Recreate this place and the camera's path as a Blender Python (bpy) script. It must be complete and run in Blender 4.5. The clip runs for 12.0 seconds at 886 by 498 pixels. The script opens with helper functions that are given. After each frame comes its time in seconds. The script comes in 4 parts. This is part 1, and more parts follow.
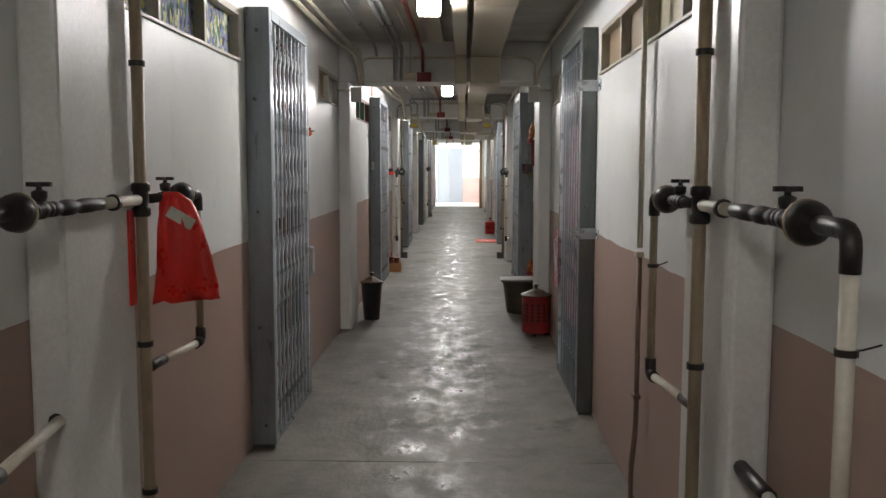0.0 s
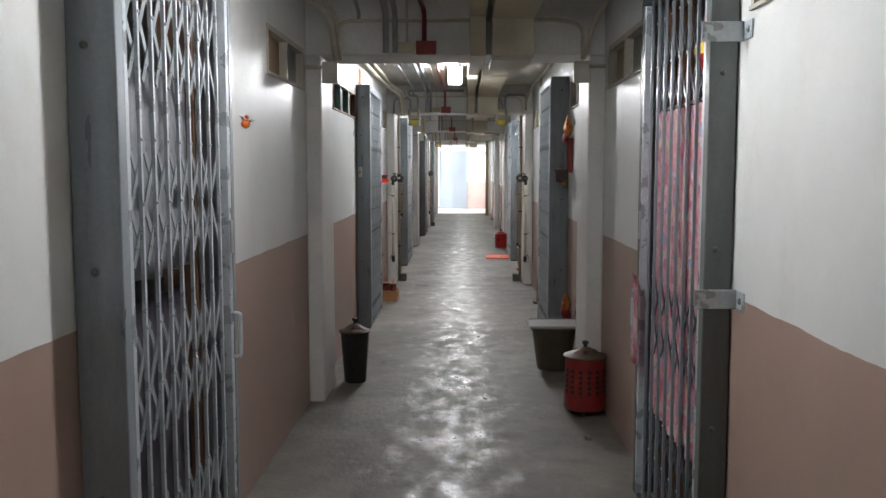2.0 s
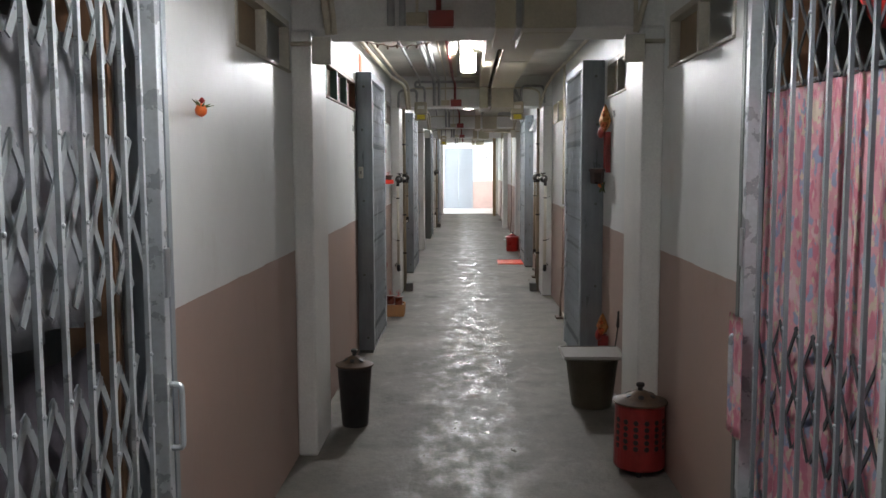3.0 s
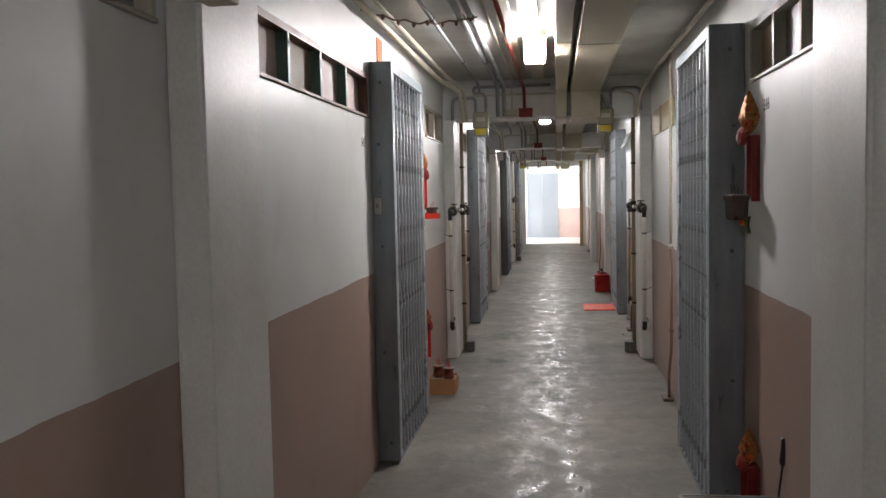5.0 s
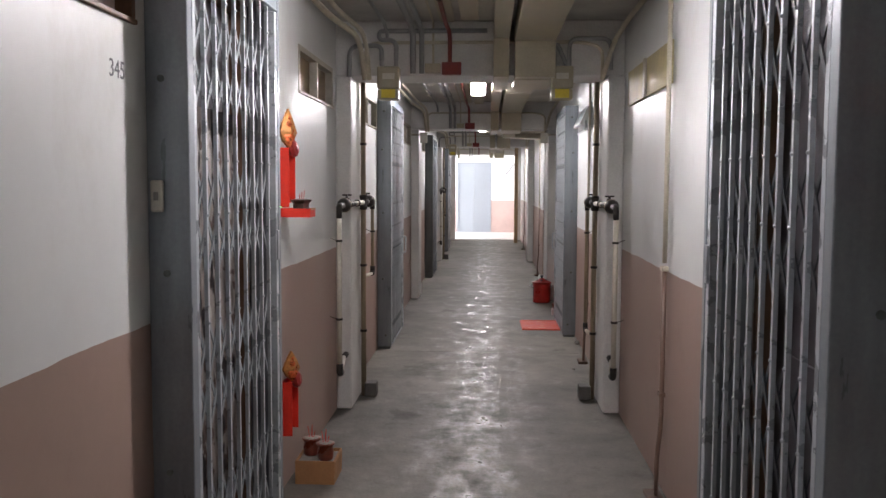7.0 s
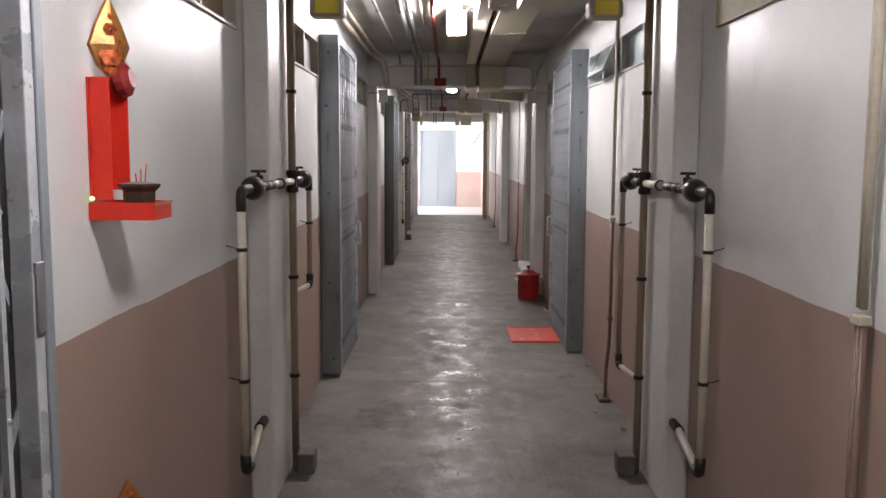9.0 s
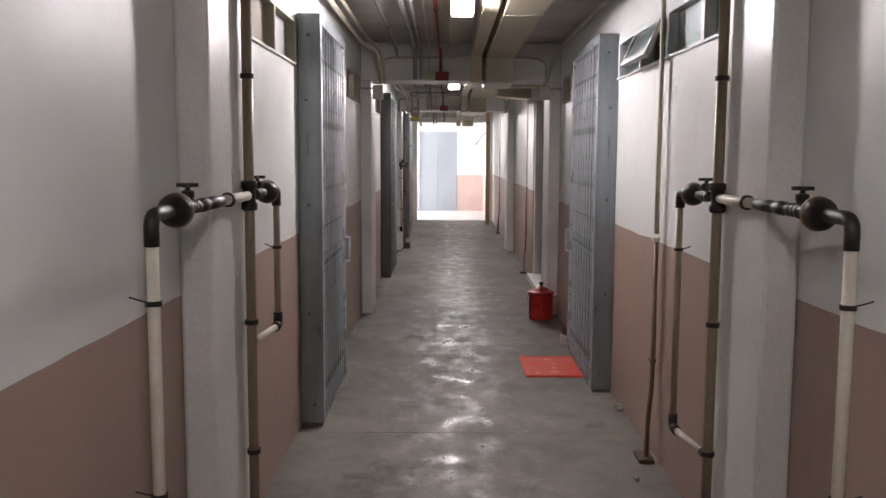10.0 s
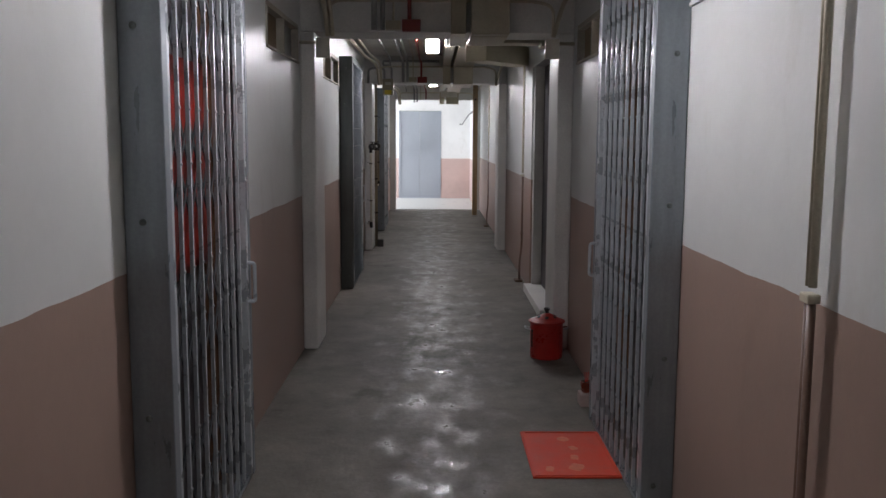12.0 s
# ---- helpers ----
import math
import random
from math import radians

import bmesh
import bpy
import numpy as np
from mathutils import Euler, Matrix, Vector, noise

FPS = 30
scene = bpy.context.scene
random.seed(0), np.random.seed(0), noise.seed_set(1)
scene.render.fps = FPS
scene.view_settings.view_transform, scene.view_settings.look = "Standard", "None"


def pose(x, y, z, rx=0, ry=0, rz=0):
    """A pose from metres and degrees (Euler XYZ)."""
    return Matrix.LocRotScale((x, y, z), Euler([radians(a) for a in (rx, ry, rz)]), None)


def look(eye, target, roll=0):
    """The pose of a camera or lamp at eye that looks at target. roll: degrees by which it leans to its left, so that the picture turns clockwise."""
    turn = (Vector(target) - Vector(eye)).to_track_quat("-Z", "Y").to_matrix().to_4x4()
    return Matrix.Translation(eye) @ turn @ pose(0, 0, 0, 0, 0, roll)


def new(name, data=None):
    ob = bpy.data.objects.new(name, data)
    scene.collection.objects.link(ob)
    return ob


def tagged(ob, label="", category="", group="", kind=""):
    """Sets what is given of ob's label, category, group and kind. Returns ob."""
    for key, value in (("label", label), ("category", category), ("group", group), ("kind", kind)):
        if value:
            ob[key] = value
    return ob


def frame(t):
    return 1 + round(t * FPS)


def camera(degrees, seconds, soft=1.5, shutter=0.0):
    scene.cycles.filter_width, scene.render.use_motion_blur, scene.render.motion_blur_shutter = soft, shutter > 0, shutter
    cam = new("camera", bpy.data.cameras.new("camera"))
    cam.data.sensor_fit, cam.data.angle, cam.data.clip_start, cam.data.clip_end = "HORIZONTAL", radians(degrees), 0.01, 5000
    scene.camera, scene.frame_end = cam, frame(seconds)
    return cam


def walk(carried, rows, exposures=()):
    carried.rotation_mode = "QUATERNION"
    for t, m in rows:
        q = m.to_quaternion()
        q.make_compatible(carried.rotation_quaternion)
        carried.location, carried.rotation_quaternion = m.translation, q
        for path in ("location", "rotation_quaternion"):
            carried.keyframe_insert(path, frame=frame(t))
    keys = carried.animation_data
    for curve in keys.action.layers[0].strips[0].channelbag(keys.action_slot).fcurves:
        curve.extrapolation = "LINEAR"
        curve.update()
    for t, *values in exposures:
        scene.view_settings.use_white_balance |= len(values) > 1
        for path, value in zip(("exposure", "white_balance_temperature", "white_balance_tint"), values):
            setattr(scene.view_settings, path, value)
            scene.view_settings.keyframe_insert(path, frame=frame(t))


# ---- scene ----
cam = camera(54.0, 12.0)
PATH = [
    (0, (0.210, 0.046, 1.430), (0.164, 2.076, 1.234), 0.1),
    (0.5, (0.213, 0.570, 1.416), (0.168, 2.601, 1.221), 0.1),
    (1, (0.211, 1.123, 1.423), (0.159, 3.154, 1.229), -0.2),
    (1.5, (0.152, 1.676, 1.434), (0.103, 3.707, 1.245), -0),
    (2, (0.111, 2.205, 1.455), (0.061, 4.235, 1.266), 0),
    (2.5, (-0.011, 2.714, 1.463), (-0.063, 4.745, 1.275), -0.1),
    (4.5, (0.114, 4.790, 1.474), (-0.036, 6.813, 1.255), -2),
    (5, (0.135, 5.358, 1.477), (-0.130, 7.377, 1.348), -1.2),
    (5.5, (0.188, 5.927, 1.477), (-0.096, 7.945, 1.389), -1),
    (6, (0.172, 6.464, 1.480), (-0.133, 8.480, 1.436), -0.9),
    (6.5, (0.144, 7.009, 1.459), (-0.058, 9.037, 1.361), -0.2),
    (8.5, (-0.009, 9.078, 1.467), (-0.027, 11.107, 1.251), 0.3),
    (9, (-0.046, 9.558, 1.454), (-0.054, 11.586, 1.231), 0.3),
    (9.5, (-0.045, 10.046, 1.467), (-0.055, 12.074, 1.244), 0.3),
    (10, (-0.074, 10.521, 1.465), (-0.081, 12.549, 1.246), 0.3),
    (10.5, (-0.058, 11.010, 1.474), (-0.064, 13.039, 1.253), 0.4),
    (11, (-0.054, 11.557, 1.460), (-0.060, 13.584, 1.236), 0.4),
    (11.5, (-0.010, 12.100, 1.435), (0.013, 14.124, 1.174), 0.2),
    (12, (0.033, 12.618, 1.444), (0.055, 14.642, 1.185), 0.3),
]
walk(cam, [(t, look(eye, target, roll)) for t, eye, target, roll in PATH],
     exposures=[(0, 0.3, 6600, 8), (1.5, 0.4, 6300, 7), (2.5, 0.3, 6250, 7), (4.5, 0.1, 6600, 10), (5.0, 0.12, 6600, 11), (5.5, 0.02, 6550, 12), (6.0, -0.02, 6550, 12), (6.5, 0.12, 6500, 15),
                (8.5, 0.05, 6550, 16), (9.5, 0.0, 6650, 16), (10.5, -0.05, 6650, 17), (11.5, -0.48, 6300, 14), (12, -0.88, 6250, 14)])

# ---- world, lamps' levels, exposure ----
world = bpy.data.worlds.new("sky")
scene.world = world
world.use_nodes = True
wn = world.node_tree
sky = wn.nodes.new("ShaderNodeTexSky")
sky.sky_type, sky.sun_disc = "NISHITA", False
sky.sun_elevation, sky.sun_rotation = radians(48), radians(120)
wn.nodes["Background"].inputs["Strength"].default_value = 0.12
wn.links.new(sky.outputs["Color"], wn.nodes["Background"].inputs["Color"])
sun = new("sun", bpy.data.lights.new("sun", "SUN"))
sun.data.energy, sun.data.angle, sun.data.color = 2.5, radians(0.5), (1.0, 0.95, 0.88)
sun.matrix_world = look((-20, 14, 22), (0, 30, 0))
LAMP = 340.0         # emission of the corridor lamps
DAY = 290.0         # daylight through the lobby's window opening

day = new("lobby_daylight", bpy.data.lights.new("lobby_daylight", "AREA"))
day.data.shape, day.data.size, day.data.size_y = "RECTANGLE", 2.4, 1.6
day.data.energy, day.data.color = DAY, (0.93, 0.97, 1.0)
day.matrix_world = look((-3.35, 31.95, 1.55), (0, 31.95, 1.1))

# ---- plan, in metres ----
XL, XR = -0.853, 0.957            # corridor wall faces
FL, FR = -0.755, 0.853            # pillar faces
PILLARS = (-3.35, 2.12, 7.50, 13.04, 18.46, 23.8)
DEPTH = 0.45
CEIL, BEAM = 2.47, 2.13
Y0, Y1 = -4.3, 30.2             # corridor's two ends
GATES = (("L", 4.31, 5.36), ("L", 9.97, 11.05), ("L", 15.1, 16.21), ("L", 20.85, 22.0), ("L", 26.05, 27.15),
         ("R", 4.95, 6.01), ("R", 9.32, 10.36), ("R", 15.81, 16.93))
# The first lamp is unseen, added behind the start to lift the near walls.
LAMPS = (-0.3, 5.108, 10.86, 15.739, 21.43, 27)


# ---- materials ----
def material(name):
    m = bpy.data.materials.new(name)
    m.use_nodes = True
    return m, m.node_tree, m.node_tree.nodes["Principled BSDF"]


def rgba(c):
    return (*c, 1.0)


def noise_node(nt, scale, detail=4.0, rough=0.55, stretch=None):
    tc = nt.nodes.new("ShaderNodeTexCoord")
    n = nt.nodes.new("ShaderNodeTexNoise")
    n.inputs["Scale"].default_value, n.inputs["Detail"].default_value, n.inputs["Roughness"].default_value = scale, detail, rough
    if stretch:
        mp = nt.nodes.new("ShaderNodeMapping")
        mp.inputs["Scale"].default_value = stretch
        nt.links.new(tc.outputs["Object"], mp.inputs["Vector"])
        nt.links.new(mp.outputs["Vector"], n.inputs["Vector"])
    else:
        nt.links.new(tc.outputs["Object"], n.inputs["Vector"])
    return n


def ramp(nt, fac, stops):
    r = nt.nodes.new("ShaderNodeValToRGB")
    nt.links.new(fac, r.inputs["Fac"])
    el = r.color_ramp.elements
    for i, (p, c) in enumerate(stops):
        e = el[i] if i < 2 else el.new(p)
        e.position, e.color = p, rgba(c) if len(c) == 3 else c
    return r


def mix(nt, fac, a, b, how="MIX"):
    m = nt.nodes.new("ShaderNodeMix")
    m.data_type, m.blend_type = "RGBA", how
    for sock, v in ((m.inputs[0], fac), (m.inputs[6], a), (m.inputs[7], b)):
        if isinstance(v, (int, float)):
            sock.default_value = v
        elif isinstance(v, tuple):
            sock.default_value = rgba(v)
        else:
            nt.links.new(v, sock)
    return m.outputs[2]


def bump(nt, bsdf, height, strength, distance=0.004):
    b = nt.nodes.new("ShaderNodeBump")
    b.inputs["Strength"].default_value, b.inputs["Distance"].default_value = strength, distance
    nt.links.new(height, b.inputs["Height"])
    nt.links.new(b.outputs["Normal"], bsdf.inputs["Normal"])


def surface(name, c, rough=0.5, metal=0.0, vary=0.25, scale=6.0, grain=80.0, bumps=0.15, stretch=None, spec=0.5):
    """A painted or raw surface: broad blotches, fine grain, uneven gloss and a fine relief."""
    m, nt, b = material(name)
    broad, fine = noise_node(nt, scale, 5.0, 0.6, stretch), noise_node(nt, grain, 3.0)
    dark = tuple(v * (1 - vary) for v in c)
    lite = tuple(min(1.0, v * (1 + 0.6 * vary)) for v in c)
    col = ramp(nt, broad.outputs["Fac"], ((0.3, dark), (0.7, lite))).outputs["Color"]
    speck = ramp(nt, fine.outputs["Fac"], ((0.35, (0.86, 0.86, 0.86)), (0.65, (1.0, 1.0, 1.0)))).outputs["Color"]
    nt.links.new(mix(nt, 0.6, col, speck, "MULTIPLY"), b.inputs["Base Color"])
    r = ramp(nt, broad.outputs["Fac"], ((0.3, (max(0.03, rough - 0.1),) * 3), (0.7, (min(1.0, rough + 0.12),) * 3)))
    nt.links.new(r.outputs["Color"], b.inputs["Roughness"])
    b.inputs["Metallic"].default_value = metal
    b.inputs["Specular IOR Level"].default_value = spec
    bump(nt, b, fine.outputs["Fac"], bumps, 0.003)
    return m


def two_tone_wall(name, upper, lower, height):
    """Gloss paint in two colours that meet in a hand-painted line."""
    m, nt, b = material(name)
    tc = nt.nodes.new("ShaderNodeTexCoord")
    sep = nt.nodes.new("ShaderNodeSeparateXYZ")
    nt.links.new(tc.outputs["Object"], sep.inputs["Vector"])
    wob = noise_node(nt, 3.0, 4.0)
    add = nt.nodes.new("ShaderNodeMath")
    add.operation = "MULTIPLY_ADD"
    nt.links.new(wob.outputs["Fac"], add.inputs[0])
    add.inputs[1].default_value = 0.022
    nt.links.new(sep.outputs["Z"], add.inputs[2])
    step = nt.nodes.new("ShaderNodeMath")
    step.operation = "GREATER_THAN"
    nt.links.new(add.outputs[0], step.inputs[0])
    step.inputs[1].default_value = height + 0.011
    broad, fine = noise_node(nt, 1.6, 6.0, 0.65), noise_node(nt, 22.0, 4.0)
    smear = noise_node(nt, 3.0, 6.0, 0.65, (1.0, 1.0, 0.6))
    up = ramp(nt, broad.outputs["Fac"], ((0.3, tuple(v * 0.88 for v in upper)), (0.65, upper))).outputs["Color"]
    lo = ramp(nt, broad.outputs["Fac"], ((0.3, tuple(v * 0.82 for v in lower)), (0.65, lower))).outputs["Color"]
    col = mix(nt, step.outputs[0], lo, up)
    dirt = ramp(nt, smear.outputs["Fac"], ((0.27, (0.86, 0.84, 0.81)), (0.42, (1.0, 1.0, 1.0)))).outputs["Color"]
    nt.links.new(mix(nt, 0.7, col, dirt, "MULTIPLY"), b.inputs["Base Color"])
    r = ramp(nt, broad.outputs["Fac"], ((0.3, (0.36,) * 3), (0.7, (0.52,) * 3)))
    nt.links.new(r.outputs["Color"], b.inputs["Roughness"])
    bump(nt, b, fine.outputs["Fac"], 0.22, 0.004)
    return m


def floor_material():
    """Trowelled concrete, dusty and uneven, polished in worn patches along the middle."""
    m, nt, b = material("worn_concrete")
    broad, mid, fine = noise_node(nt, 0.9, 6.0, 0.65), noise_node(nt, 5.0, 6.0, 0.65), noise_node(nt, 60.0, 3.0)
    patch = noise_node(nt, 6.0, 7.0, 0.66, (1.15, 0.75, 1.0))
    stain = noise_node(nt, 1.7, 5.0, 0.6, (1.0, 0.8, 1.0))
    col = ramp(nt, broad.outputs["Fac"], ((0.3, (0.118, 0.109, 0.094)), (0.5, (0.174, 0.162, 0.141)), (0.72, (0.24, 0.224, 0.195)))).outputs["Color"]
    blot = ramp(nt, mid.outputs["Fac"], ((0.3, (0.7, 0.69, 0.68)), (0.5, (1.0, 1.0, 1.0)), (0.72, (1.18, 1.17, 1.13)))).outputs["Color"]
    grain = ramp(nt, fine.outputs["Fac"], ((0.3, (0.82, 0.82, 0.82)), (0.6, (1.0, 1.0, 1.0)))).outputs["Color"]
    wet = ramp(nt, stain.outputs["Fac"], ((0.31, (0.5, 0.48, 0.46)), (0.38, (1.0, 1.0, 1.0)))).outputs["Color"]
    base = mix(nt, 0.7, mix(nt, 0.85, col, blot, "MULTIPLY"), grain, "MULTIPLY")
    nt.links.new(mix(nt, 0.8, base, wet, "MULTIPLY"), b.inputs["Base Color"])
    tc = nt.nodes.new("ShaderNodeTexCoord")
    sep = nt.nodes.new("ShaderNodeSeparateXYZ")
    nt.links.new(tc.outputs["Object"], sep.inputs["Vector"])
    off = nt.nodes.new("ShaderNodeMath")
    off.operation = "SUBTRACT"
    nt.links.new(sep.outputs["X"], off.inputs[0])
    off.inputs[1].default_value = 0.05
    dist = nt.nodes.new("ShaderNodeMath")
    dist.operation = "ABSOLUTE"
    nt.links.new(off.outputs[0], dist.inputs[0])
    worn = ramp(nt, dist.outputs[0], ((0.1, (0.0,) * 3), (0.6, (0.16,) * 3)))
    polish = nt.nodes.new("ShaderNodeMath")
    polish.operation = "ADD"
    nt.links.new(patch.outputs["Fac"], polish.inputs[0])
    nt.links.new(worn.outputs["Color"], polish.inputs[1])
    r = ramp(nt, polish.outputs[0], ((0.37, (0.25,) * 3), (0.43, (0.42,) * 3), (0.58, (0.65,) * 3)))
    nt.links.new(r.outputs["Color"], b.inputs["Roughness"])
    b.inputs["Specular IOR Level"].default_value = 0.36
    wave = noise_node(nt, 24.0, 4.0, 0.6, (1.2, 0.7, 1.0))
    h = nt.nodes.new("ShaderNodeMath")
    h.operation = "MULTIPLY_ADD"
    nt.links.new(wave.outputs["Fac"], h.inputs[0])
    h.inputs[1].default_value = 3.0
    nt.links.new(patch.outputs["Fac"], h.inputs[2])
    bump(nt, b, h.outputs[0], 0.32, 0.004)
    return m


def glow(name, c, strength):
    m, nt, b = material(name)
    b.inputs["Base Color"].default_value = rgba(c)
    b.inputs["Emission Color"].default_value = rgba(c)
    b.inputs["Emission Strength"].default_value = strength
    return m


def glass(name, c, rough):
    m, nt, b = material(name)
    b.inputs["Base Color"].default_value = rgba(c)
    b.inputs["Roughness"].default_value = rough
    b.inputs["Transmission Weight"].default_value = 1.0
    b.inputs["IOR"].default_value = 1.45
    n = noise_node(nt, 90.0, 2.0)
    bump(nt, b, n.outputs["Fac"], 0.3, 0.002)
    return m


def cloth_print(name, ground, spots):
    """Printed cotton: a ground colour with blots of the others."""
    m, nt, b = material(name)
    col = ground
    for i, (c, sc) in enumerate(spots):
        n = noise_node(nt, sc, 2.0, 0.5, (1.0, 1.0 + 0.3 * i, 0.8))
        k = ramp(nt, n.outputs["Fac"], ((0.56, (0, 0, 0)), (0.6, (1, 1, 1))))
        col = mix(nt, k.outputs["Color"], col, c)
    nt.links.new(col, b.inputs["Base Color"])
    b.inputs["Roughness"].default_value = 0.85
    weave = noise_node(nt, 300.0, 1.0)
    bump(nt, b, weave.outputs["Fac"], 0.2, 0.001)
    return m


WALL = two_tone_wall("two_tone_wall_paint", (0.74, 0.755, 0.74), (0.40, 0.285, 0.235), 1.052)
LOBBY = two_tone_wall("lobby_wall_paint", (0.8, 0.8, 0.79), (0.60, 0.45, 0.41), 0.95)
WHITE = surface("pillar_white_paint", (0.78, 0.775, 0.745), 0.42, vary=0.14, scale=2.2, bumps=0.1)
CEILING = surface("ceiling_distemper", (0.60, 0.59, 0.55), 0.75, vary=0.3, scale=1.6, bumps=0.3)
FLOOR = floor_material()
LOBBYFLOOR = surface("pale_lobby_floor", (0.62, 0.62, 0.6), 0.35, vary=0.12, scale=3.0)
GATE = surface("grey_enamelled_steel", (0.28, 0.315, 0.345), 0.34, 0.2, vary=0.22, scale=5.0, bumps=0.08, stretch=(3, 3, 0.6))
GATEDARK = surface("dull_grey_green_steel", (0.15, 0.168, 0.163), 0.42, 0.3, vary=0.3, scale=4.0, bumps=0.1, stretch=(2, 2, 0.5))
BAR = surface("pale_grey_enamelled_bar", (0.55, 0.59, 0.62), 0.3, 0.3, vary=0.18, scale=9.0, bumps=0.06)
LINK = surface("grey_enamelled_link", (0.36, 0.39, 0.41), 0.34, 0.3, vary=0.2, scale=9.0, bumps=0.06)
# Same enamel darkened: shade between the bars is put into the link colour.
LINKSHADE = surface("shaded_grey_link", (0.075, 0.082, 0.09), 0.38, 0.3, vary=0.2, scale=9.0, bumps=0.06)
STEEL = surface("brushed_steel", (0.5, 0.53, 0.57), 0.28, 0.9, vary=0.12, scale=3.0, stretch=(6, 6, 0.4))
LIFTSTEEL = surface("satin_lift_steel", (0.46, 0.50, 0.56), 0.42, 0.75, vary=0.05, scale=1.2, bumps=0.02)
CREAM = surface("cream_painted_duct", (0.50, 0.45, 0.33), 0.4, vary=0.16, scale=3.0)
CONDUIT = surface("grey_painted_conduit", (0.33, 0.335, 0.33), 0.4, 0.1, vary=0.2, scale=7.0)
CREAMPIPE = surface("cream_painted_pipe", (0.60, 0.55, 0.43), 0.42, vary=0.22, scale=6.0)
BROWNPIPE = surface("brown_painted_conduit", (0.20, 0.125, 0.095), 0.4, vary=0.25, scale=6.0)
OLIVEPIPE = surface("stained_olive_riser", (0.33, 0.262, 0.175), 0.45, vary=0.35, scale=5.0, stretch=(2, 2, 0.6))
WHITEPIPE = surface("yellowed_white_pipe", (0.62, 0.58, 0.48), 0.4, vary=0.16, scale=7.0)
IRON = surface("blackened_iron", (0.035, 0.03, 0.026), 0.45, 0.4, vary=0.4, scale=18.0, bumps=0.4)
RED = surface("red_enamel", (0.42, 0.018, 0.014), 0.33, vary=0.3, scale=8.0)
REDDULL = surface("faded_red_tin", (0.27, 0.022, 0.02), 0.42, vary=0.35, scale=9.0, bumps=0.2)
REDPIPE = surface("red_painted_pipe", (0.24, 0.035, 0.03), 0.4, vary=0.25, scale=8.0)
REDPAPER = surface("red_paper", (0.72, 0.03, 0.012), 0.6, vary=0.12, scale=5.0)
REDBAG = surface("red_plastic_bag", (0.75, 0.02, 0.012), 0.32, vary=0.12, scale=10.0)
MATRED = surface("orange_red_rubber", (0.78, 0.075, 0.03), 0.55, vary=0.12, scale=9.0, grain=200.0, bumps=0.6)
PALEMAT = surface("worn_pale_rubber", (0.80, 0.22, 0.13), 0.6, vary=0.2, scale=30.0)
GOLD = surface("gilt_paper", (0.56, 0.24, 0.07), 0.35, 0.5, vary=0.5, scale=30.0, bumps=0.5)
ORANGE = surface("orange_plastic", (0.75, 0.16, 0.03), 0.45, vary=0.15)
BLACK = surface("soot_black_tin", (0.022, 0.02, 0.02), 0.42, vary=0.4, scale=12.0)
RUST = surface("rusty_tin_lid", (0.13, 0.085, 0.055), 0.6, 0.3, vary=0.4, scale=14.0, bumps=0.4)
TUB = surface("olive_tin_tub", (0.105, 0.088, 0.06), 0.38, 0.35, vary=0.25, scale=6.0)
GREYBOARD = surface("grey_plastic_lid", (0.30, 0.29, 0.27), 0.5, vary=0.15)
CARD = surface("brown_cardboard", (0.42, 0.21, 0.09), 0.75, vary=0.15, scale=6.0)
CLAY = surface("glazed_brown_clay", (0.20, 0.045, 0.025), 0.3, vary=0.35, scale=12.0)
ASH = surface("incense_ash", (0.3, 0.28, 0.25), 0.95, vary=0.3, scale=40.0, bumps=0.8)
WOOD = surface("old_brown_wood", (0.16, 0.085, 0.045), 0.5, vary=0.35, scale=4.0, stretch=(8, 8, 0.7))
POSTWOOD = surface("varnished_post", (0.36, 0.25, 0.13), 0.45, vary=0.25, scale=4.0, stretch=(8, 8, 0.5))
FRAME = surface("grey_cream_window_paint", (0.48, 0.45, 0.37), 0.45, vary=0.22, scale=7.0)
GREEN = surface("faded_green_paint", (0.15, 0.27, 0.22), 0.5, vary=0.2)
ALU = surface("white_aluminium", (0.68, 0.70, 0.70), 0.35, vary=0.1)
TEAL = glass("teal_obscured_glass", (0.62, 0.85, 0.84), 0.35)
CLEAR = glass("clear_pane_glass", (0.93, 0.95, 0.95), 0.03)
FROST = glass("frosted_grey_glass", (0.72, 0.74, 0.72), 0.45)
BOARD = surface("brown_hardboard", (0.26, 0.19, 0.115), 0.65, vary=0.25, scale=5.0)
PINKBOARD = surface("pinkish_board", (0.52, 0.40, 0.37), 0.6, vary=0.12, scale=6.0)
YELLOWED = surface("yellowed_board", (0.50, 0.44, 0.24), 0.6, vary=0.2, scale=6.0)
PRINT = cloth_print("printed_curtain", (0.20, 0.24, 0.40), (((0.62, 0.66, 0.50), 14.0), ((0.07, 0.2, 0.11), 19.0), ((0.55, 0.52, 0.12), 26.0), ((0.05, 0.05, 0.1), 23.0)))
PINKPRINT = cloth_print("pink_floral_cotton", (0.80, 0.44, 0.50), (((0.86, 0.66, 0.68), 13.0), ((0.42, 0.47, 0.62), 24.0), ((0.78, 0.68, 0.56), 30.0), ((0.70, 0.28, 0.36), 19.0)))
# Low grey, so that rooms behind gates and windows look unlit.
DARKROOM = surface("unlit_room_grey", (0.30, 0.29, 0.27), 0.8, vary=0.2, scale=2.0)
# Door colour taken near black to stand for the unlit space it closes.
DOORPAINT = surface("unlit_door_paint", (0.055, 0.05, 0.055), 0.4, vary=0.3, scale=3.0)
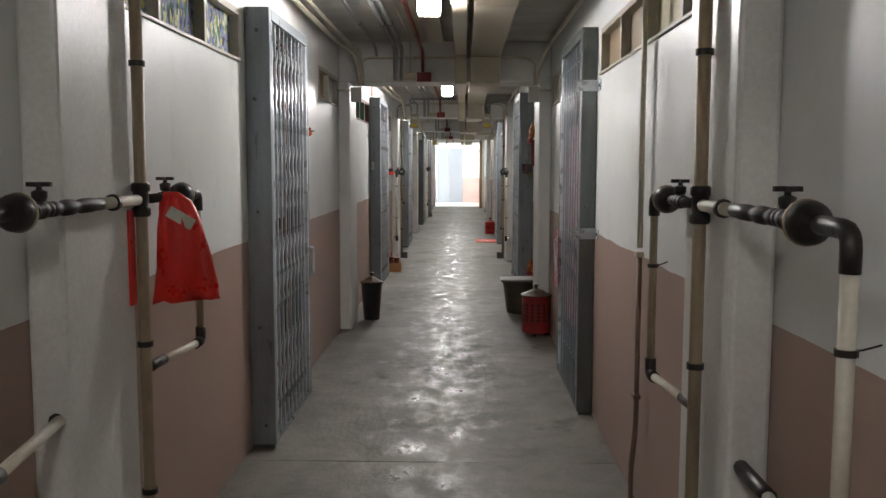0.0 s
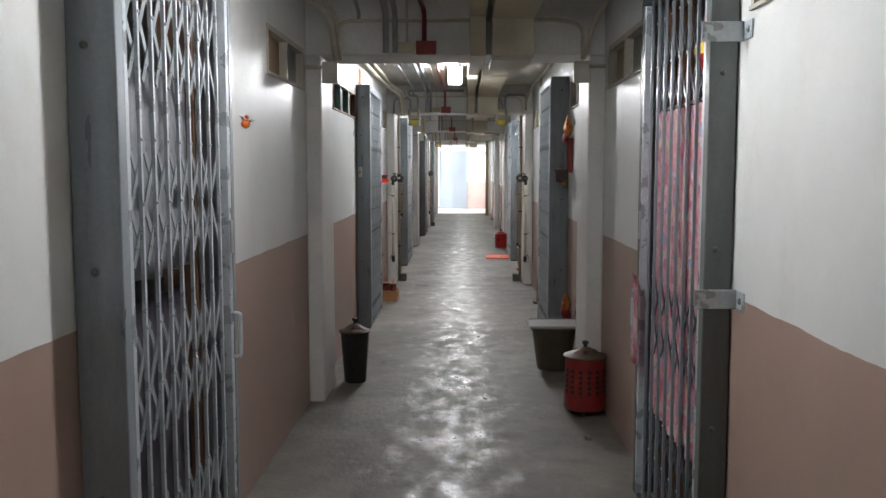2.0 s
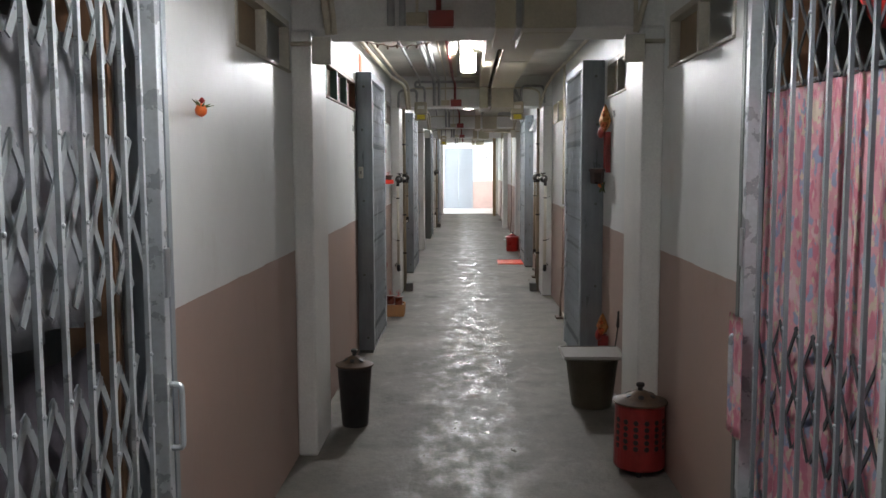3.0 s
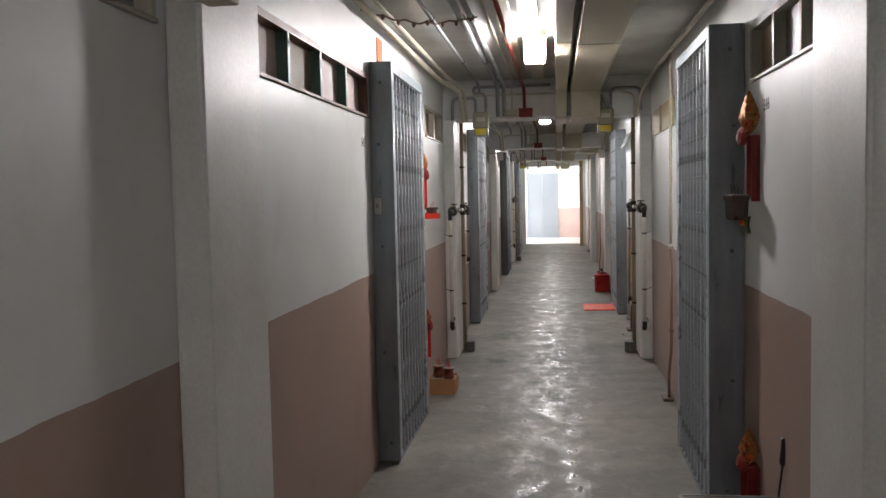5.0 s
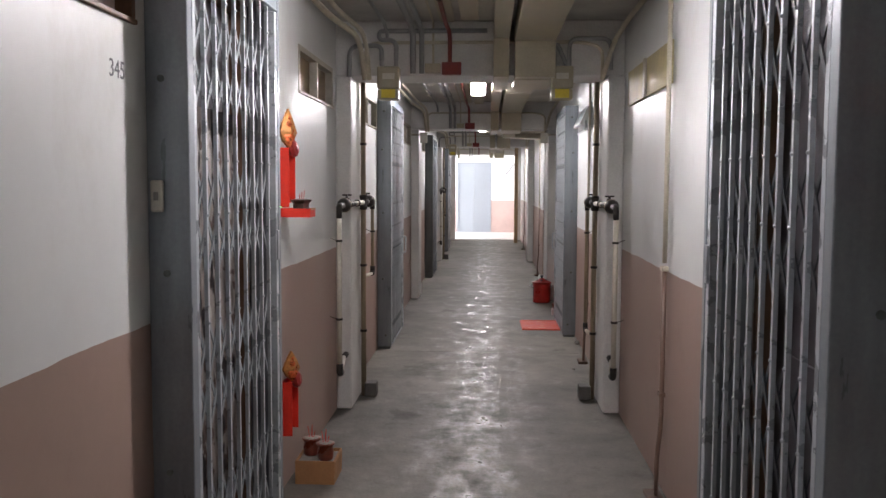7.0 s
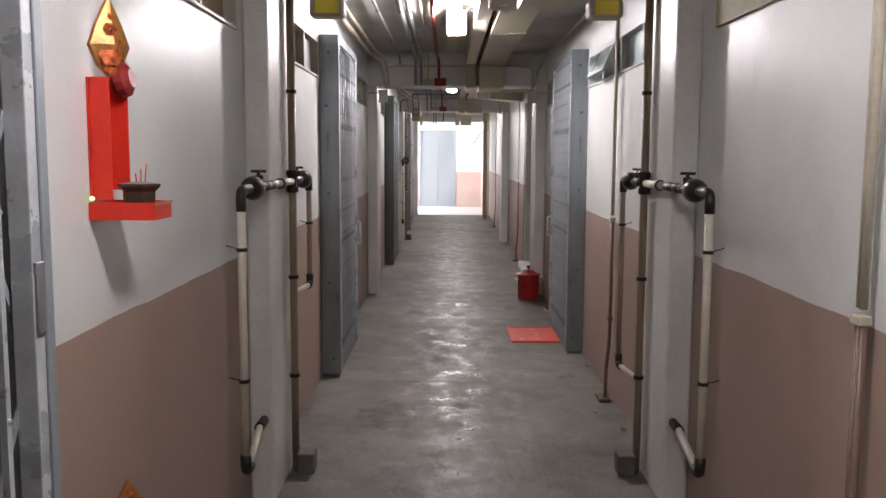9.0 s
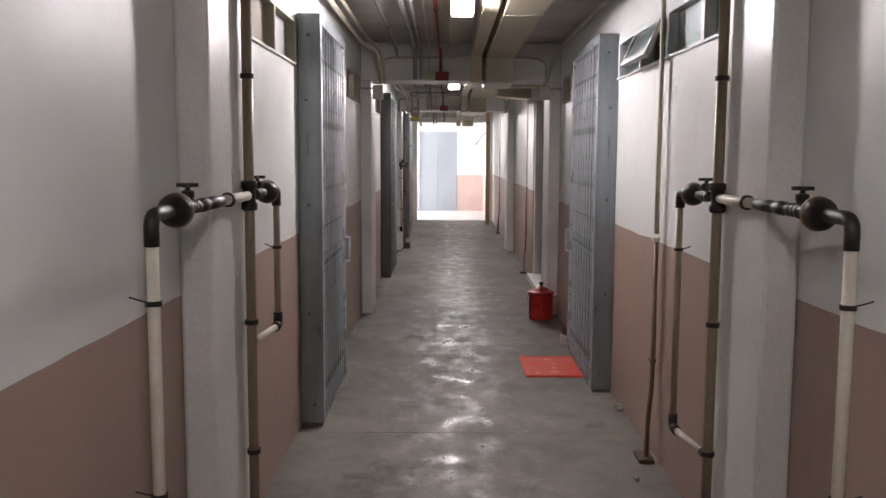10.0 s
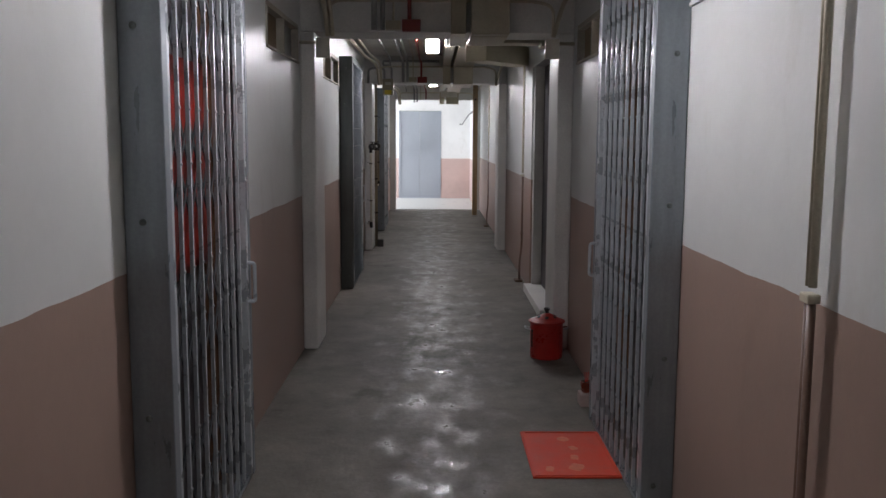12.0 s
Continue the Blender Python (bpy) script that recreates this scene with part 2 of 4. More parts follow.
GREYCLOTH = surface("greyed_white_cloth", (0.40, 0.41, 0.44), 0.85, vary=0.25, scale=7.0)
MAUVE = surface("unlit_mauve_cloth", (0.17, 0.155, 0.18), 0.85, vary=0.25, scale=6.0)
REDDOOR = surface("red_lacquered_door", (0.46, 0.045, 0.03), 0.35, vary=0.2, scale=4.0)
LABEL = surface("yellow_label", (0.70, 0.55, 0.05), 0.5, vary=0.1)
METERBOX = surface("beige_meter_box", (0.40, 0.36, 0.26), 0.45, vary=0.15)
PVC = surface("off_white_plastic", (0.64, 0.62, 0.54), 0.4, vary=0.12)
INK = surface("dark_stencil_ink", (0.16, 0.16, 0.17), 0.7, vary=0.2)
CONCRETE = surface("dark_grey_concrete", (0.14, 0.132, 0.12), 0.8, vary=0.3, scale=14.0, bumps=0.5)
LEAF = surface("dry_leaf", (0.10, 0.12, 0.04), 0.6, vary=0.4, scale=20.0)
# Like lamps, their strength stepped up along the corridor to brighten its far end.
LIT = glow("lamp_diffuser", (1.0, 0.965, 0.975), LAMP * 1.15)
DIM = glow("lowered_lamp_diffuser", (1.0, 0.965, 0.975), LAMP * 0.85)
BOOSTED = glow("boosted_lamp_diffuser", (1.0, 0.965, 0.975), LAMP * 1.4)
PALEPRINT = cloth_print("pale_panel_print", (0.46, 0.41, 0.37), (((0.62, 0.59, 0.55), 9.0), ((0.2, 0.14, 0.12), 14.0), ((0.05, 0.04, 0.04), 7.0)))
GILTRED = surface("red_and_gilt_foil", (0.55, 0.12, 0.03), 0.3, 0.5, vary=0.6, scale=45.0, bumps=0.6)
LED = glow("small_led", (0.35, 1.0, 0.3), 3.0)


# ---- builders ----
def mesh(name, bm, mat, smooth=False):
    me = bpy.data.meshes.new(name)
    bmesh.ops.recalc_face_normals(bm, faces=bm.faces[:])
    for f in bm.faces:
        f.smooth = smooth
    bm.to_mesh(me)
    bm.free()
    me.materials.append(mat)
    return me


def part(name, bm, mat, parent=None, label="", smooth=False):
    ob = new(name, mesh(name, bm, mat, smooth))
    if parent:
        ob.parent = parent
    return tagged(ob, label)


def thing(name, x, y, z, label, category, group="", rz=0.0):
    ob = new(name)
    ob.matrix_basis = pose(x, y, z, 0, 0, rz)
    return tagged(ob, label, category, group)


def shared(name, me, parent, m=None):
    ob = new(name, me)
    ob.parent = parent
    if m is not None:
        ob.matrix_basis = m
    return ob


def box_into(bm, x0, x1, y0, y1, z0, z1, bevel=0.0):
    v = [bm.verts.new((x, y, z)) for x in (x0, x1) for y in (y0, y1) for z in (z0, z1)]
    fs = [bm.faces.new([v[i] for i in q]) for q in ((0, 1, 3, 2), (4, 6, 7, 5), (0, 4, 5, 1), (2, 3, 7, 6), (0, 2, 6, 4), (1, 5, 7, 3))]
    if bevel:
        bmesh.ops.bevel(bm, geom=list({e for f in fs for e in f.edges}), offset=bevel, segments=2, profile=0.5, affect="EDGES")
    return bm


def box(x0, x1, y0, y1, z0, z1, bevel=0.0):
    return box_into(bmesh.new(), min(x0, x1), max(x0, x1), min(y0, y1), max(y0, y1), min(z0, z1), max(z0, z1), bevel)


def lathe_into(bm, profile, seg=20, m=None):
    """Turn a profile of (radius, height) round z; m places it."""
    rings = []
    for r, z in profile:
        rings.append([bm.verts.new((r * math.cos(2 * math.pi * i / seg), r * math.sin(2 * math.pi * i / seg), z)) for i in range(seg)])
    for a, b in zip(rings, rings[1:]):
        for i in range(seg):
            bm.faces.new((a[i], a[(i + 1) % seg], b[(i + 1) % seg], b[i]))
    bm.faces.new(rings[0][::-1])
    bm.faces.new(rings[-1])
    if m is not None:
        for ring in rings:
            for v in ring:
                v.co = m @ v.co
    return bm


def lathe(profile, seg=20, m=None):
    return lathe_into(bmesh.new(), profile, seg, m)


def rod(a, b, r, seg=12):
    a, b = Vector(a), Vector(b)
    m = Matrix.Translation(a) @ (b - a).to_track_quat("Z", "Y").to_matrix().to_4x4()
    return lathe([(r, 0.0), (r, (b - a).length)], seg, m)


def tube(points, r, bend=0.05, seg=10):
    """A pipe along a line of points, its corners rounded."""
    pts = [Vector(p) for p in points]
    line = [pts[0]]
    for a, b, c in zip(pts, pts[1:], pts[2:]):
        d = min(bend, (a - b).length * 0.45, (c - b).length * 0.45)
        p, q = b + (a - b).normalized() * d, b + (c - b).normalized() * d
        for k in range(5):
            t = k / 4
            line.append(p * (1 - t) ** 2 + b * 2 * t * (1 - t) + q * t * t)
    line.append(pts[-1])
    bm, rings = bmesh.new(), []
    side = None
    for i, p in enumerate(line):
        way = (line[min(i + 1, len(line) - 1)] - line[max(i - 1, 0)]).normalized()
        if side is None:
            side = way.orthogonal().normalized()
        side = (side - way * side.dot(way)).normalized()
        up = way.cross(side)
        rings.append([bm.verts.new(p + (side * math.cos(2 * math.pi * k / seg) + up * math.sin(2 * math.pi * k / seg)) * r) for k in range(seg)])
    for a, b in zip(rings, rings[1:]):
        for k in range(seg):
            bm.faces.new((a[k], a[(k + 1) % seg], b[(k + 1) % seg], b[k]))
    bm.faces.new(rings[0][::-1])
    bm.faces.new(rings[-1])
    return bm


def cells(cuts, solid):
    """A body made of the boxes between three lists of cuts for which solid() holds, with outer faces only."""
    xs, ys, zs = cuts
    full = {(i, j, k) for i in range(len(xs) - 1) for j in range(len(ys) - 1) for k in range(len(zs) - 1)
            if solid((xs[i] + xs[i + 1]) / 2, (ys[j] + ys[j + 1]) / 2, (zs[k] + zs[k + 1]) / 2)}
    bm, made = bmesh.new(), {}

    def vert(i, j, k):
        if (i, j, k) not in made:
            made[i, j, k] = bm.verts.new((xs[i], ys[j], zs[k]))
        return made[i, j, k]

    for i, j, k in full:
        for ax in range(3):
            for s in (0, 1):
                n = [i, j, k]
                n[ax] += 2 * s - 1
                if tuple(n) in full:
                    continue
                u, w = [a for a in range(3) if a != ax]
                quad = []
                for du, dw in ((0, 0), (1, 0), (1, 1), (0, 1)):
                    c = [i, j, k]
                    c[ax] += s
                    c[u] += du
                    c[w] += dw
                    quad.append(vert(*c))
                bm.faces.new(quad)
    return bm


def pierced(x0, x1, ya, yb, z0, z1, holes):
    """A wall along y with openings (y0, y1, z0, z1)."""
    ys = sorted({ya, yb, *[h[0] for h in holes], *[h[1] for h in holes]})
    zs = sorted({z0, z1, *[h[2] for h in holes], *[h[3] for h in holes]})
    return cells(((x0, x1), ys, zs), lambda x, y, z: not any(h[0] < y < h[1] and h[2] < z < h[3] for h in holes))


def structure(name, bm, mat, label, category):
    return tagged(part(name, bm, mat), label, category, kind="structure")


# ---- structure ----
WZ0, WZ1 = 1.915, 2.16
WIN_L = ((2.56, 4.22), (6.481, 7.449), (8.076, 9.907), (11.967, 12.931), (13.459, 15.048), (17.304, 18.378), (18.971, 20.771), (22.366, 23.712))
WIN_R = ((2.485, 4.839), (6.381, 7.388), (8.05, 9.2), (13.496, 15.821), (17.306, 18.327))
WIN_Z = {8.076: (1.885, 2.12)}
T = 0.12
holes_l = [(a + 0.03, b - 0.03, -1, 2.17) for s, a, b in GATES if s == "L"] + [(a, b, *WIN_Z.get(a, (WZ0, WZ1))) for a, b in WIN_L]
holes_r = [(a + 0.03, b - 0.03, -1, 2.17) for s, a, b in GATES if s == "R"] + [(a, b, WZ0, WZ1) for a, b in WIN_R] + [(19.452, 20.91, -1, 2.1)]
structure("wall_west", pierced(XL - T, XL, Y0, Y1, 0, CEIL, holes_l), WALL, "corridor wall painted white over brown dado", "wall")
structure("wall_east", pierced(XR, XR + T, Y0, Y1, 0, CEIL, holes_r), WALL, "corridor wall painted white over brown dado", "wall")
# Unseen wall added to shut the corridor off behind the start.
structure("closing_wall_south", box(XL - T, XR + T, Y0 - T, Y0, 0, CEIL), WALL, "added unseen wall closing off the corridor's rear", "wall")
structure("ceiling", box(-3.6, 3.6, Y0 - T, 33.95, CEIL, CEIL + 0.18), CEILING, "stained off-white concrete ceiling slab", "ceiling")
structure("subfloor", box(-3.6, 3.6, Y0 - T, 33.95, -0.25, -0.015), CEILING, "concrete slab under the floor screed", "floor")

floor = tagged(new("floor"), "worn grey concrete floor with polished patches", "floor", kind="structure")
for a, b in ((Y0, 4.13), (4.135, 15.0), (15.005, 25.9), (25.905, Y1)):
    part("slab", box(XL - T, XR + T, a, b, -0.015, 0.0), FLOOR, floor)
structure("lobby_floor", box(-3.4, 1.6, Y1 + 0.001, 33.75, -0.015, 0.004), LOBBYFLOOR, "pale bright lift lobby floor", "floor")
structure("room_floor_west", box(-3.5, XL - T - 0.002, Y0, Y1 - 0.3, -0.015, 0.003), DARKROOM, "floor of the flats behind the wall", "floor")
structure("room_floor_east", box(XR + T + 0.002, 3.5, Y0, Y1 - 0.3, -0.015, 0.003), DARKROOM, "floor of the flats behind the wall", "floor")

for i, y in enumerate(PILLARS):
    for side, xw, xf in (("west", XL, FL), ("east", XR, FR)):
        bm = bmesh.new()
        box_into(bm, min(xw, xf), max(xw, xf), y, y + DEPTH, 0, BEAM, 0.012)
        structure(f"pillar_{side}_{i + 1}", bm, WHITE, "white painted concrete pillar with scuffed foot", "pillar")
    structure(f"beam_{i + 1}", box(XL, XR, y + 0.02, y + DEPTH - 0.02, BEAM, CEIL, 0.01), WHITE, "off-white concrete cross beam under ceiling", "beam")

# flats behind the walls: added shells keep them dim; outer wall with windows, partitions
for sgn, name in ((-1, "west"), (1, "east")):
    outer = [(3.0, 4.6, 1.0, 2.1), (13.8, 15.6, 1.0, 2.1)] if sgn > 0 else [(2.6, 4.2, 1.0, 2.1)]
    xo = sgn * 3.5
    structure(f"wall_outer_{name}", pierced(min(xo, xo + sgn * 0.1), max(xo, xo + sgn * 0.1), Y0 - T, Y1 - 0.3, 0, CEIL, outer), DARKROOM, "added outer shell that keeps the flats dim", "wall")
    for k, y in enumerate((Y0 - T, *[p + 0.1 for p in PILLARS[1:]], Y1 - 0.4)):
        xi = XL - T if sgn < 0 else XR + T
        structure(f"partition_{name}_{k + 1}", box(min(xi, xo), max(xi, xo), y, y + 0.08, 0, CEIL), DARKROOM, "added partition that keeps the flats dim", "wall")

# lift lobby
structure("lobby_wall_corridor", cells(((-3.4, -0.735, 0.85, 1.6), (Y1 + 0.0, Y1 + 0.14), (0, 2.19, CEIL)), lambda x, y, z: not (-0.735 < x < 0.85 and z < 2.19)), WHITE, "white wall with the corridor's end opening", "wall")
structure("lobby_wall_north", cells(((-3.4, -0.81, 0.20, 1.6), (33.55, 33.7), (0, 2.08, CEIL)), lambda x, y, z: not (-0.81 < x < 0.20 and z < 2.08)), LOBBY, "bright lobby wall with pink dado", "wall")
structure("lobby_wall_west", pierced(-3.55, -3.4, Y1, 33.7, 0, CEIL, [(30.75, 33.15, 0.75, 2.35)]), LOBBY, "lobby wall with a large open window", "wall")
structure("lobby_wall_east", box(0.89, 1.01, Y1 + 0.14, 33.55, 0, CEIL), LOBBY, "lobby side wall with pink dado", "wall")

lift = tagged(new("lift_door"), "closed brushed steel lift door in lobby", "lift door")
lift.matrix_basis = pose(-0.305, 33.61, 0)
for k in (-1, 1):
    part("door_leaf", box(k * 0.002 if k > 0 else -0.50, 0.50 if k > 0 else -0.002, -0.02, 0.0, 0.01, 2.07, 0.003), LIFTSTEEL, lift)
part("sill", box(-0.5, 0.5, -0.1, 0.0, 0.004, 0.012), LIFTSTEEL, lift)
for a, b in ((-0.505, -0.46), (0.46, 0.505)):
    part("jamb", box(a, b, -0.075, -0.022, 0.006, 2.075, 0.003), LIFTSTEEL, lift)


# ---- gates ----
def link_mesh(dy, dz, half=0.010, mat=LINK):
    """One flat link of a lattice, riveted at its ends."""
    n = Vector((0, dy, dz)).normalized()
    s = Vector((0, -n.z, n.y)) * half
    bm = bmesh.new()
    vs = []
    for x in (-0.002, 0.002):
        for p in (Vector((x, -dy, -dz)) - s, Vector((x, -dy, -dz)) + s, Vector((x, dy, dz)) + s, Vector((x, dy, dz)) - s):
            vs.append(bm.verts.new(p))
    bm.faces.new(vs[:4])
    bm.faces.new(vs[4:][::-1])
    for i in range(4):
        bm.faces.new((vs[i], vs[(i + 1) % 4], vs[4 + (i + 1) % 4], vs[4 + i]))
    return mesh("link", bm, mat)


def channel(w, d, h, mat):
    """A rolled U channel, upright: width w along y, depth d along x, open at the back."""
    t = 0.0025
    prof = [(-d / 2, -w / 2), (-d / 2, w / 2), (d / 2, w / 2), (d / 2, w / 2 - t), (-d / 2 + t, w / 2 - t), (-d / 2 + t, -w / 2 + t), (d / 2, -w / 2 + t), (d / 2, -w / 2)]
    bm = bmesh.new()
    low, high = [[bm.verts.new((x, y, z)) for x, y in prof] for z in (0, h)]
    for i in range(8):
        bm.faces.new((low[i], low[(i + 1) % 8], high[(i + 1) % 8], high[i]))
    bm.faces.new(low[::-1])
    bm.faces.new(high)
    return mesh("bar", bm, mat)


RIVET = mesh("rivet", lathe([(0.0055, 0), (0.005, 0.003), (0.002, 0.005)], 8), BAR)
BOLT = mesh("bolt", lathe([(0.011, 0), (0.010, 0.004), (0.004, 0.007)], 8), GATEDARK)


def gate(side, y0, y1, label, bars=8, top=2.19, dark=False, slim=0.008, depth=0.016, width=0.016, bands=(0.33, 0.86, 1.36, 1.86), handle=True, D=0.125):
    """A folding lattice gate in a deep steel box frame. Its own x axis points into the corridor."""
    sgn = 1 if side == "L" else -1
    xw = XL if side == "L" else XR
    g = new("folding_gate")
    g.matrix_basis = Matrix.Translation((xw, y0, 0)) @ Matrix.Diagonal((sgn, 1, 1, 1))
    tagged(g, label, "gate", "folding gates along the corridor")
    L = y1 - y0
    pm = GATEDARK if dark else GATE
    near = part("near_post", box(0.002, D, 0.0, 0.05, 0.02, top, 0.004), pm, g, "wide steel box post")
    for z in (0.12, 0.62, 1.2, 1.75, 2.08):
        shared("bolt", BOLT, near, Matrix.Translation((0.035 + 0.05 * ((z * 7) % 1), 0.0, z)) @ pose(0, 0, 0, 90, 0, 0))
    part("far_post", box(0.002, D, L - 0.032, L, 0.02, top, 0.003), pm, g)
    part("top_rail", box(0.03, D, 0.052, L - 0.034, top - 0.055, top - 0.002, 0.003), pm, g)
    part("bottom_track", box(D - 0.06, D - 0.012, 0.052, L - 0.034, 0.004, 0.02), pm, g)
    part("foot_plate", box(0.01, D - 0.01, 0.004, 0.046, 0.0, 0.02), GATEDARK, g)
    part("leading_stile", box(D - 0.035, D - 0.002, 0.053, 0.078, 0.03, top - 0.06, 0.002), BAR, g)
    part("meeting_stile", box(D - 0.04, D - 0.002, L - 0.07, L - 0.036, 0.03, top - 0.06, 0.002), BAR, g)
    a, b = 0.066, L - 0.055
    bar = channel(width, depth, top - 0.09, GATE if dark else BAR)
    step = (b - a) / (bars + 1)
    for i in range(1, bars + 1):
        shared("bar", bar, g, Matrix.Translation((D - 0.012, a + i * step, 0.03)) @ pose(0, 0, 0, 0, 0, 180))
    # Two west gates keep the plain link colour, the others the shaded one.
    lm = LINK if (side, y0) in (("L", 4.31), ("L", 9.97)) else LINKSHADE
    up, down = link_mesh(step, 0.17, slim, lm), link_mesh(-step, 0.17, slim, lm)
    for z in bands:
        for i in range(1, bars + 1):
            y = a + i * step
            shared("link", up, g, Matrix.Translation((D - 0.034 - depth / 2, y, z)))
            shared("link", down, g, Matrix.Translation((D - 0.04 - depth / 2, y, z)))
            for dz in (0, 0.17):
                shared("rivet", RIVET, g, Matrix.Translation((D - 0.012 + depth / 2, y, z + dz)) @ pose(0, 0, 0, 0, 90, 0))
    if handle:
        h = part("handle", tube([(D - 0.004, L - 0.05, 0.77), (D + 0.026, L - 0.05, 0.77), (D + 0.026, L - 0.05, 0.93), (D - 0.004, L - 0.05, 0.93)], 0.008, 0.014, 8), BAR, g, "bent steel pull handle")
    part("lock_plate", box(D - 0.002, D + 0.004, L - 0.068, L - 0.038, 1.15, 1.27, 0.001), STEEL, g)
    part("door_frame", cells(((-T, 0.0), (0.034, 0.06, L - 0.06, L - 0.034), (0.005, 2.13, 2.165)), lambda x, y, z: y < 0.06 or y > L - 0.06 or z > 2.13), WOOD, g, "dark timber door frame")
    return g


LABELS = {
    ("L", 4.31): "grey folding steel gate, closed before a dim flat",
    ("L", 9.97): "grey folding steel gate below an orange paper charm",
    ("L", 15.1): "grey folding steel gate in a deep box frame",
    ("L", 20.85): "grey-green folding steel gate in box frame",
    ("L", 26.05): "grey folding steel gate near the lift lobby",
    ("R", 4.95): "dull grey folding gate before a pink curtain",
    ("R", 9.32): "grey folding steel gate beside a wall shrine",
    ("R", 15.81): "grey folding steel gate beside an orange mat",
}
DEEP = {("R", 9.32): 0.155, ("R", 4.95): 0.09}
for s, a, b in GATES:
    thin = (s, a) == ("R", 4.95)
    gate(s, a, b, LABELS[s, a], bars=7 if thin else 8, handle=a not in (9.97, 9.32), D=DEEP.get((s, a), 0.125), slim=0.006 if thin else 0.010 if a == 4.31 else 0.008, depth=0.01 if a < 6 else 0.012, width=0.013 if a < 6 else 0.014, bands=(0.3, 0.85, 1.85) if thin else (0.33, 0.86, 1.36, 1.86), dark=(s, a) in (("L", 20.85), ("R", 4.95)))

# what hangs or stands behind the gates
def hanging(name, side, y0, y1, z0, z1, depth, mat, label, category, folds=7.0, sway=0.018):
    """A hung cloth with folds and a real thickness."""
    sgn = -1 if side == "L" else 1
    x = (XL if side == "L" else XR) + sgn * depth
    bm, n, k = bmesh.new(), 40, 10
    rows = []
    for j in range(k + 1):
        z = z1 + (z0 - z1) * j / k
        row = []
        for i in range(n + 1):
            u = i / n
            fold = sway * math.sin(u * folds * 2 * math.pi + 0.7 * math.sin(3 * u)) * (0.5 + 0.5 * j / k)
            row.append(bm.verts.new((x + fold, y0 + (y1 - y0) * u, z + 0.008 * math.sin(u * 19) * j / k)))
        rows.append(row)
    for r, q in zip(rows, rows[1:]):
        for i in range(n):
            bm.faces.new((r[i], r[i + 1], q[i + 1], q[i]))
    bmesh.ops.solidify(bm, geom=bm.faces[:], thickness=0.003)
    ob = part(name, bm, mat, smooth=True)
    return tagged(ob, label, category)


def inner_door(side, y0, y1, mat, label):
    sgn = -1 if side == "L" else 1
    xw = XL if side == "L" else XR
    d = thing("inner_door", xw + sgn * 0.08, y0 + 0.065, 0.005, label, "door", "flats' inner doors")
    w = y1 - y0 - 0.13
    part("leaf", box(-0.02, 0.02, 0, w, 0.006, 2.115, 0.003), mat, d)
    for z0, z1 in ((0.2, 0.95), (1.1, 1.95)):
        part("panel", box(-sgn * 0.02 - 0.006, -sgn * 0.02 + 0.006, 0.12, w - 0.12, z0, z1, 0.004), mat, d)
    part("knob", lathe([(0.008, 0), (0.008, 0.025), (0.022, 0.035), (0.022, 0.05), (0.01, 0.056)], 12, Matrix.Translation((-sgn * 0.02, 0.08, 1.0)) @ pose(0, 0, 0, 0, -sgn * 90, 0)), STEEL, d)
    return d


hanging("curtain", "R", 5.02, 5.93, 0.42, 1.68, -0.035, PINKPRINT, "pink floral cotton curtain hung behind the gate", "curtain", 6.0)
cr = thing("curtain_rod", XR - 0.035, 5.001, 1.69, "thin steel rod holding the pink curtain", "curtain rod")
part("rod", rod((0, 0, 0), (0, 0.975, 0), 0.006), STEEL, cr)
# Leaves coloured dark, so that gaps between the bars look unlit.
inner_door("L", 9.97, 11.05, DOORPAINT, "closed flat door, coloured dark as the unlit inside")
inner_door("L", 15.1, 16.21, DOORPAINT, "closed flat door, coloured dark as the unlit inside")
inner_door("L", 20.85, 22.0, DOORPAINT, "closed flat door, coloured dark as the unlit inside")
inner_door("L", 26.05, 27.15, DOORPAINT, "closed flat door, coloured dark as the unlit inside")
inner_door("R", 9.32, 10.36, DOORPAINT, "closed flat door, coloured dark as the unlit inside")
inner_door("R", 15.81, 16.93, DOORPAINT, "closed flat door, coloured dark as the unlit inside")
hanging("cloth_hanging", "L", 4.351, 5.209, 1.12, 1.75, 0.0, GREYCLOTH, "greyed white cloth hung behind the gate", "cloth", 5.0)
# Cloth colour lowered for the dim inside of the flat.
hanging("cloth_hanging", "L", 4.372, 5.239, 0.25, 1.05, 0.02, MAUVE, "mauve grey cloth behind the gate, darkened as unlit", "cloth", 4.0)
# Mottled sheet added in place of pale panels behind the bars.
hanging("panel_sheet", "L", 10.11, 10.93, 0.3, 1.72, 0.03, PALEPRINT, "mottled sheet standing in for pale door panels", "cloth", 5.0, 0.01)
hanging("red_cloth", "L", 15.396, 16.132, 0.95, 1.72, 0.012, REDDOOR, "dark red cloth hung behind the gate", "cloth", 4.0, 0.01)

hanging("cloth_corner", "R", 5.85, 5.985, 0.62, 1.0, -0.115, PINKPRINT, "corner of pink floral cloth poking through a gate", "cloth", 1.5, 0.008)
lan = thing("paper_lantern", XR + 0.03, 5.254, 1.86, "red and yellow paper ornament behind the gate", "ornament")
part("globe", lathe([(0.02, -0.09), (0.06, -0.07), (0.085, -0.02), (0.085, 0.02), (0.06, 0.07), (0.02, 0.09)], 18), RED, lan, smooth=True)
part("band", lathe([(0.0865, -0.018), (0.088, 0.0), (0.0865, 0.018)], 18), LABEL, lan, "yellow band")
part("cord", rod((0, 0, 0.09), (0, 0, 0.27), 0.002, 6), RED, lan)
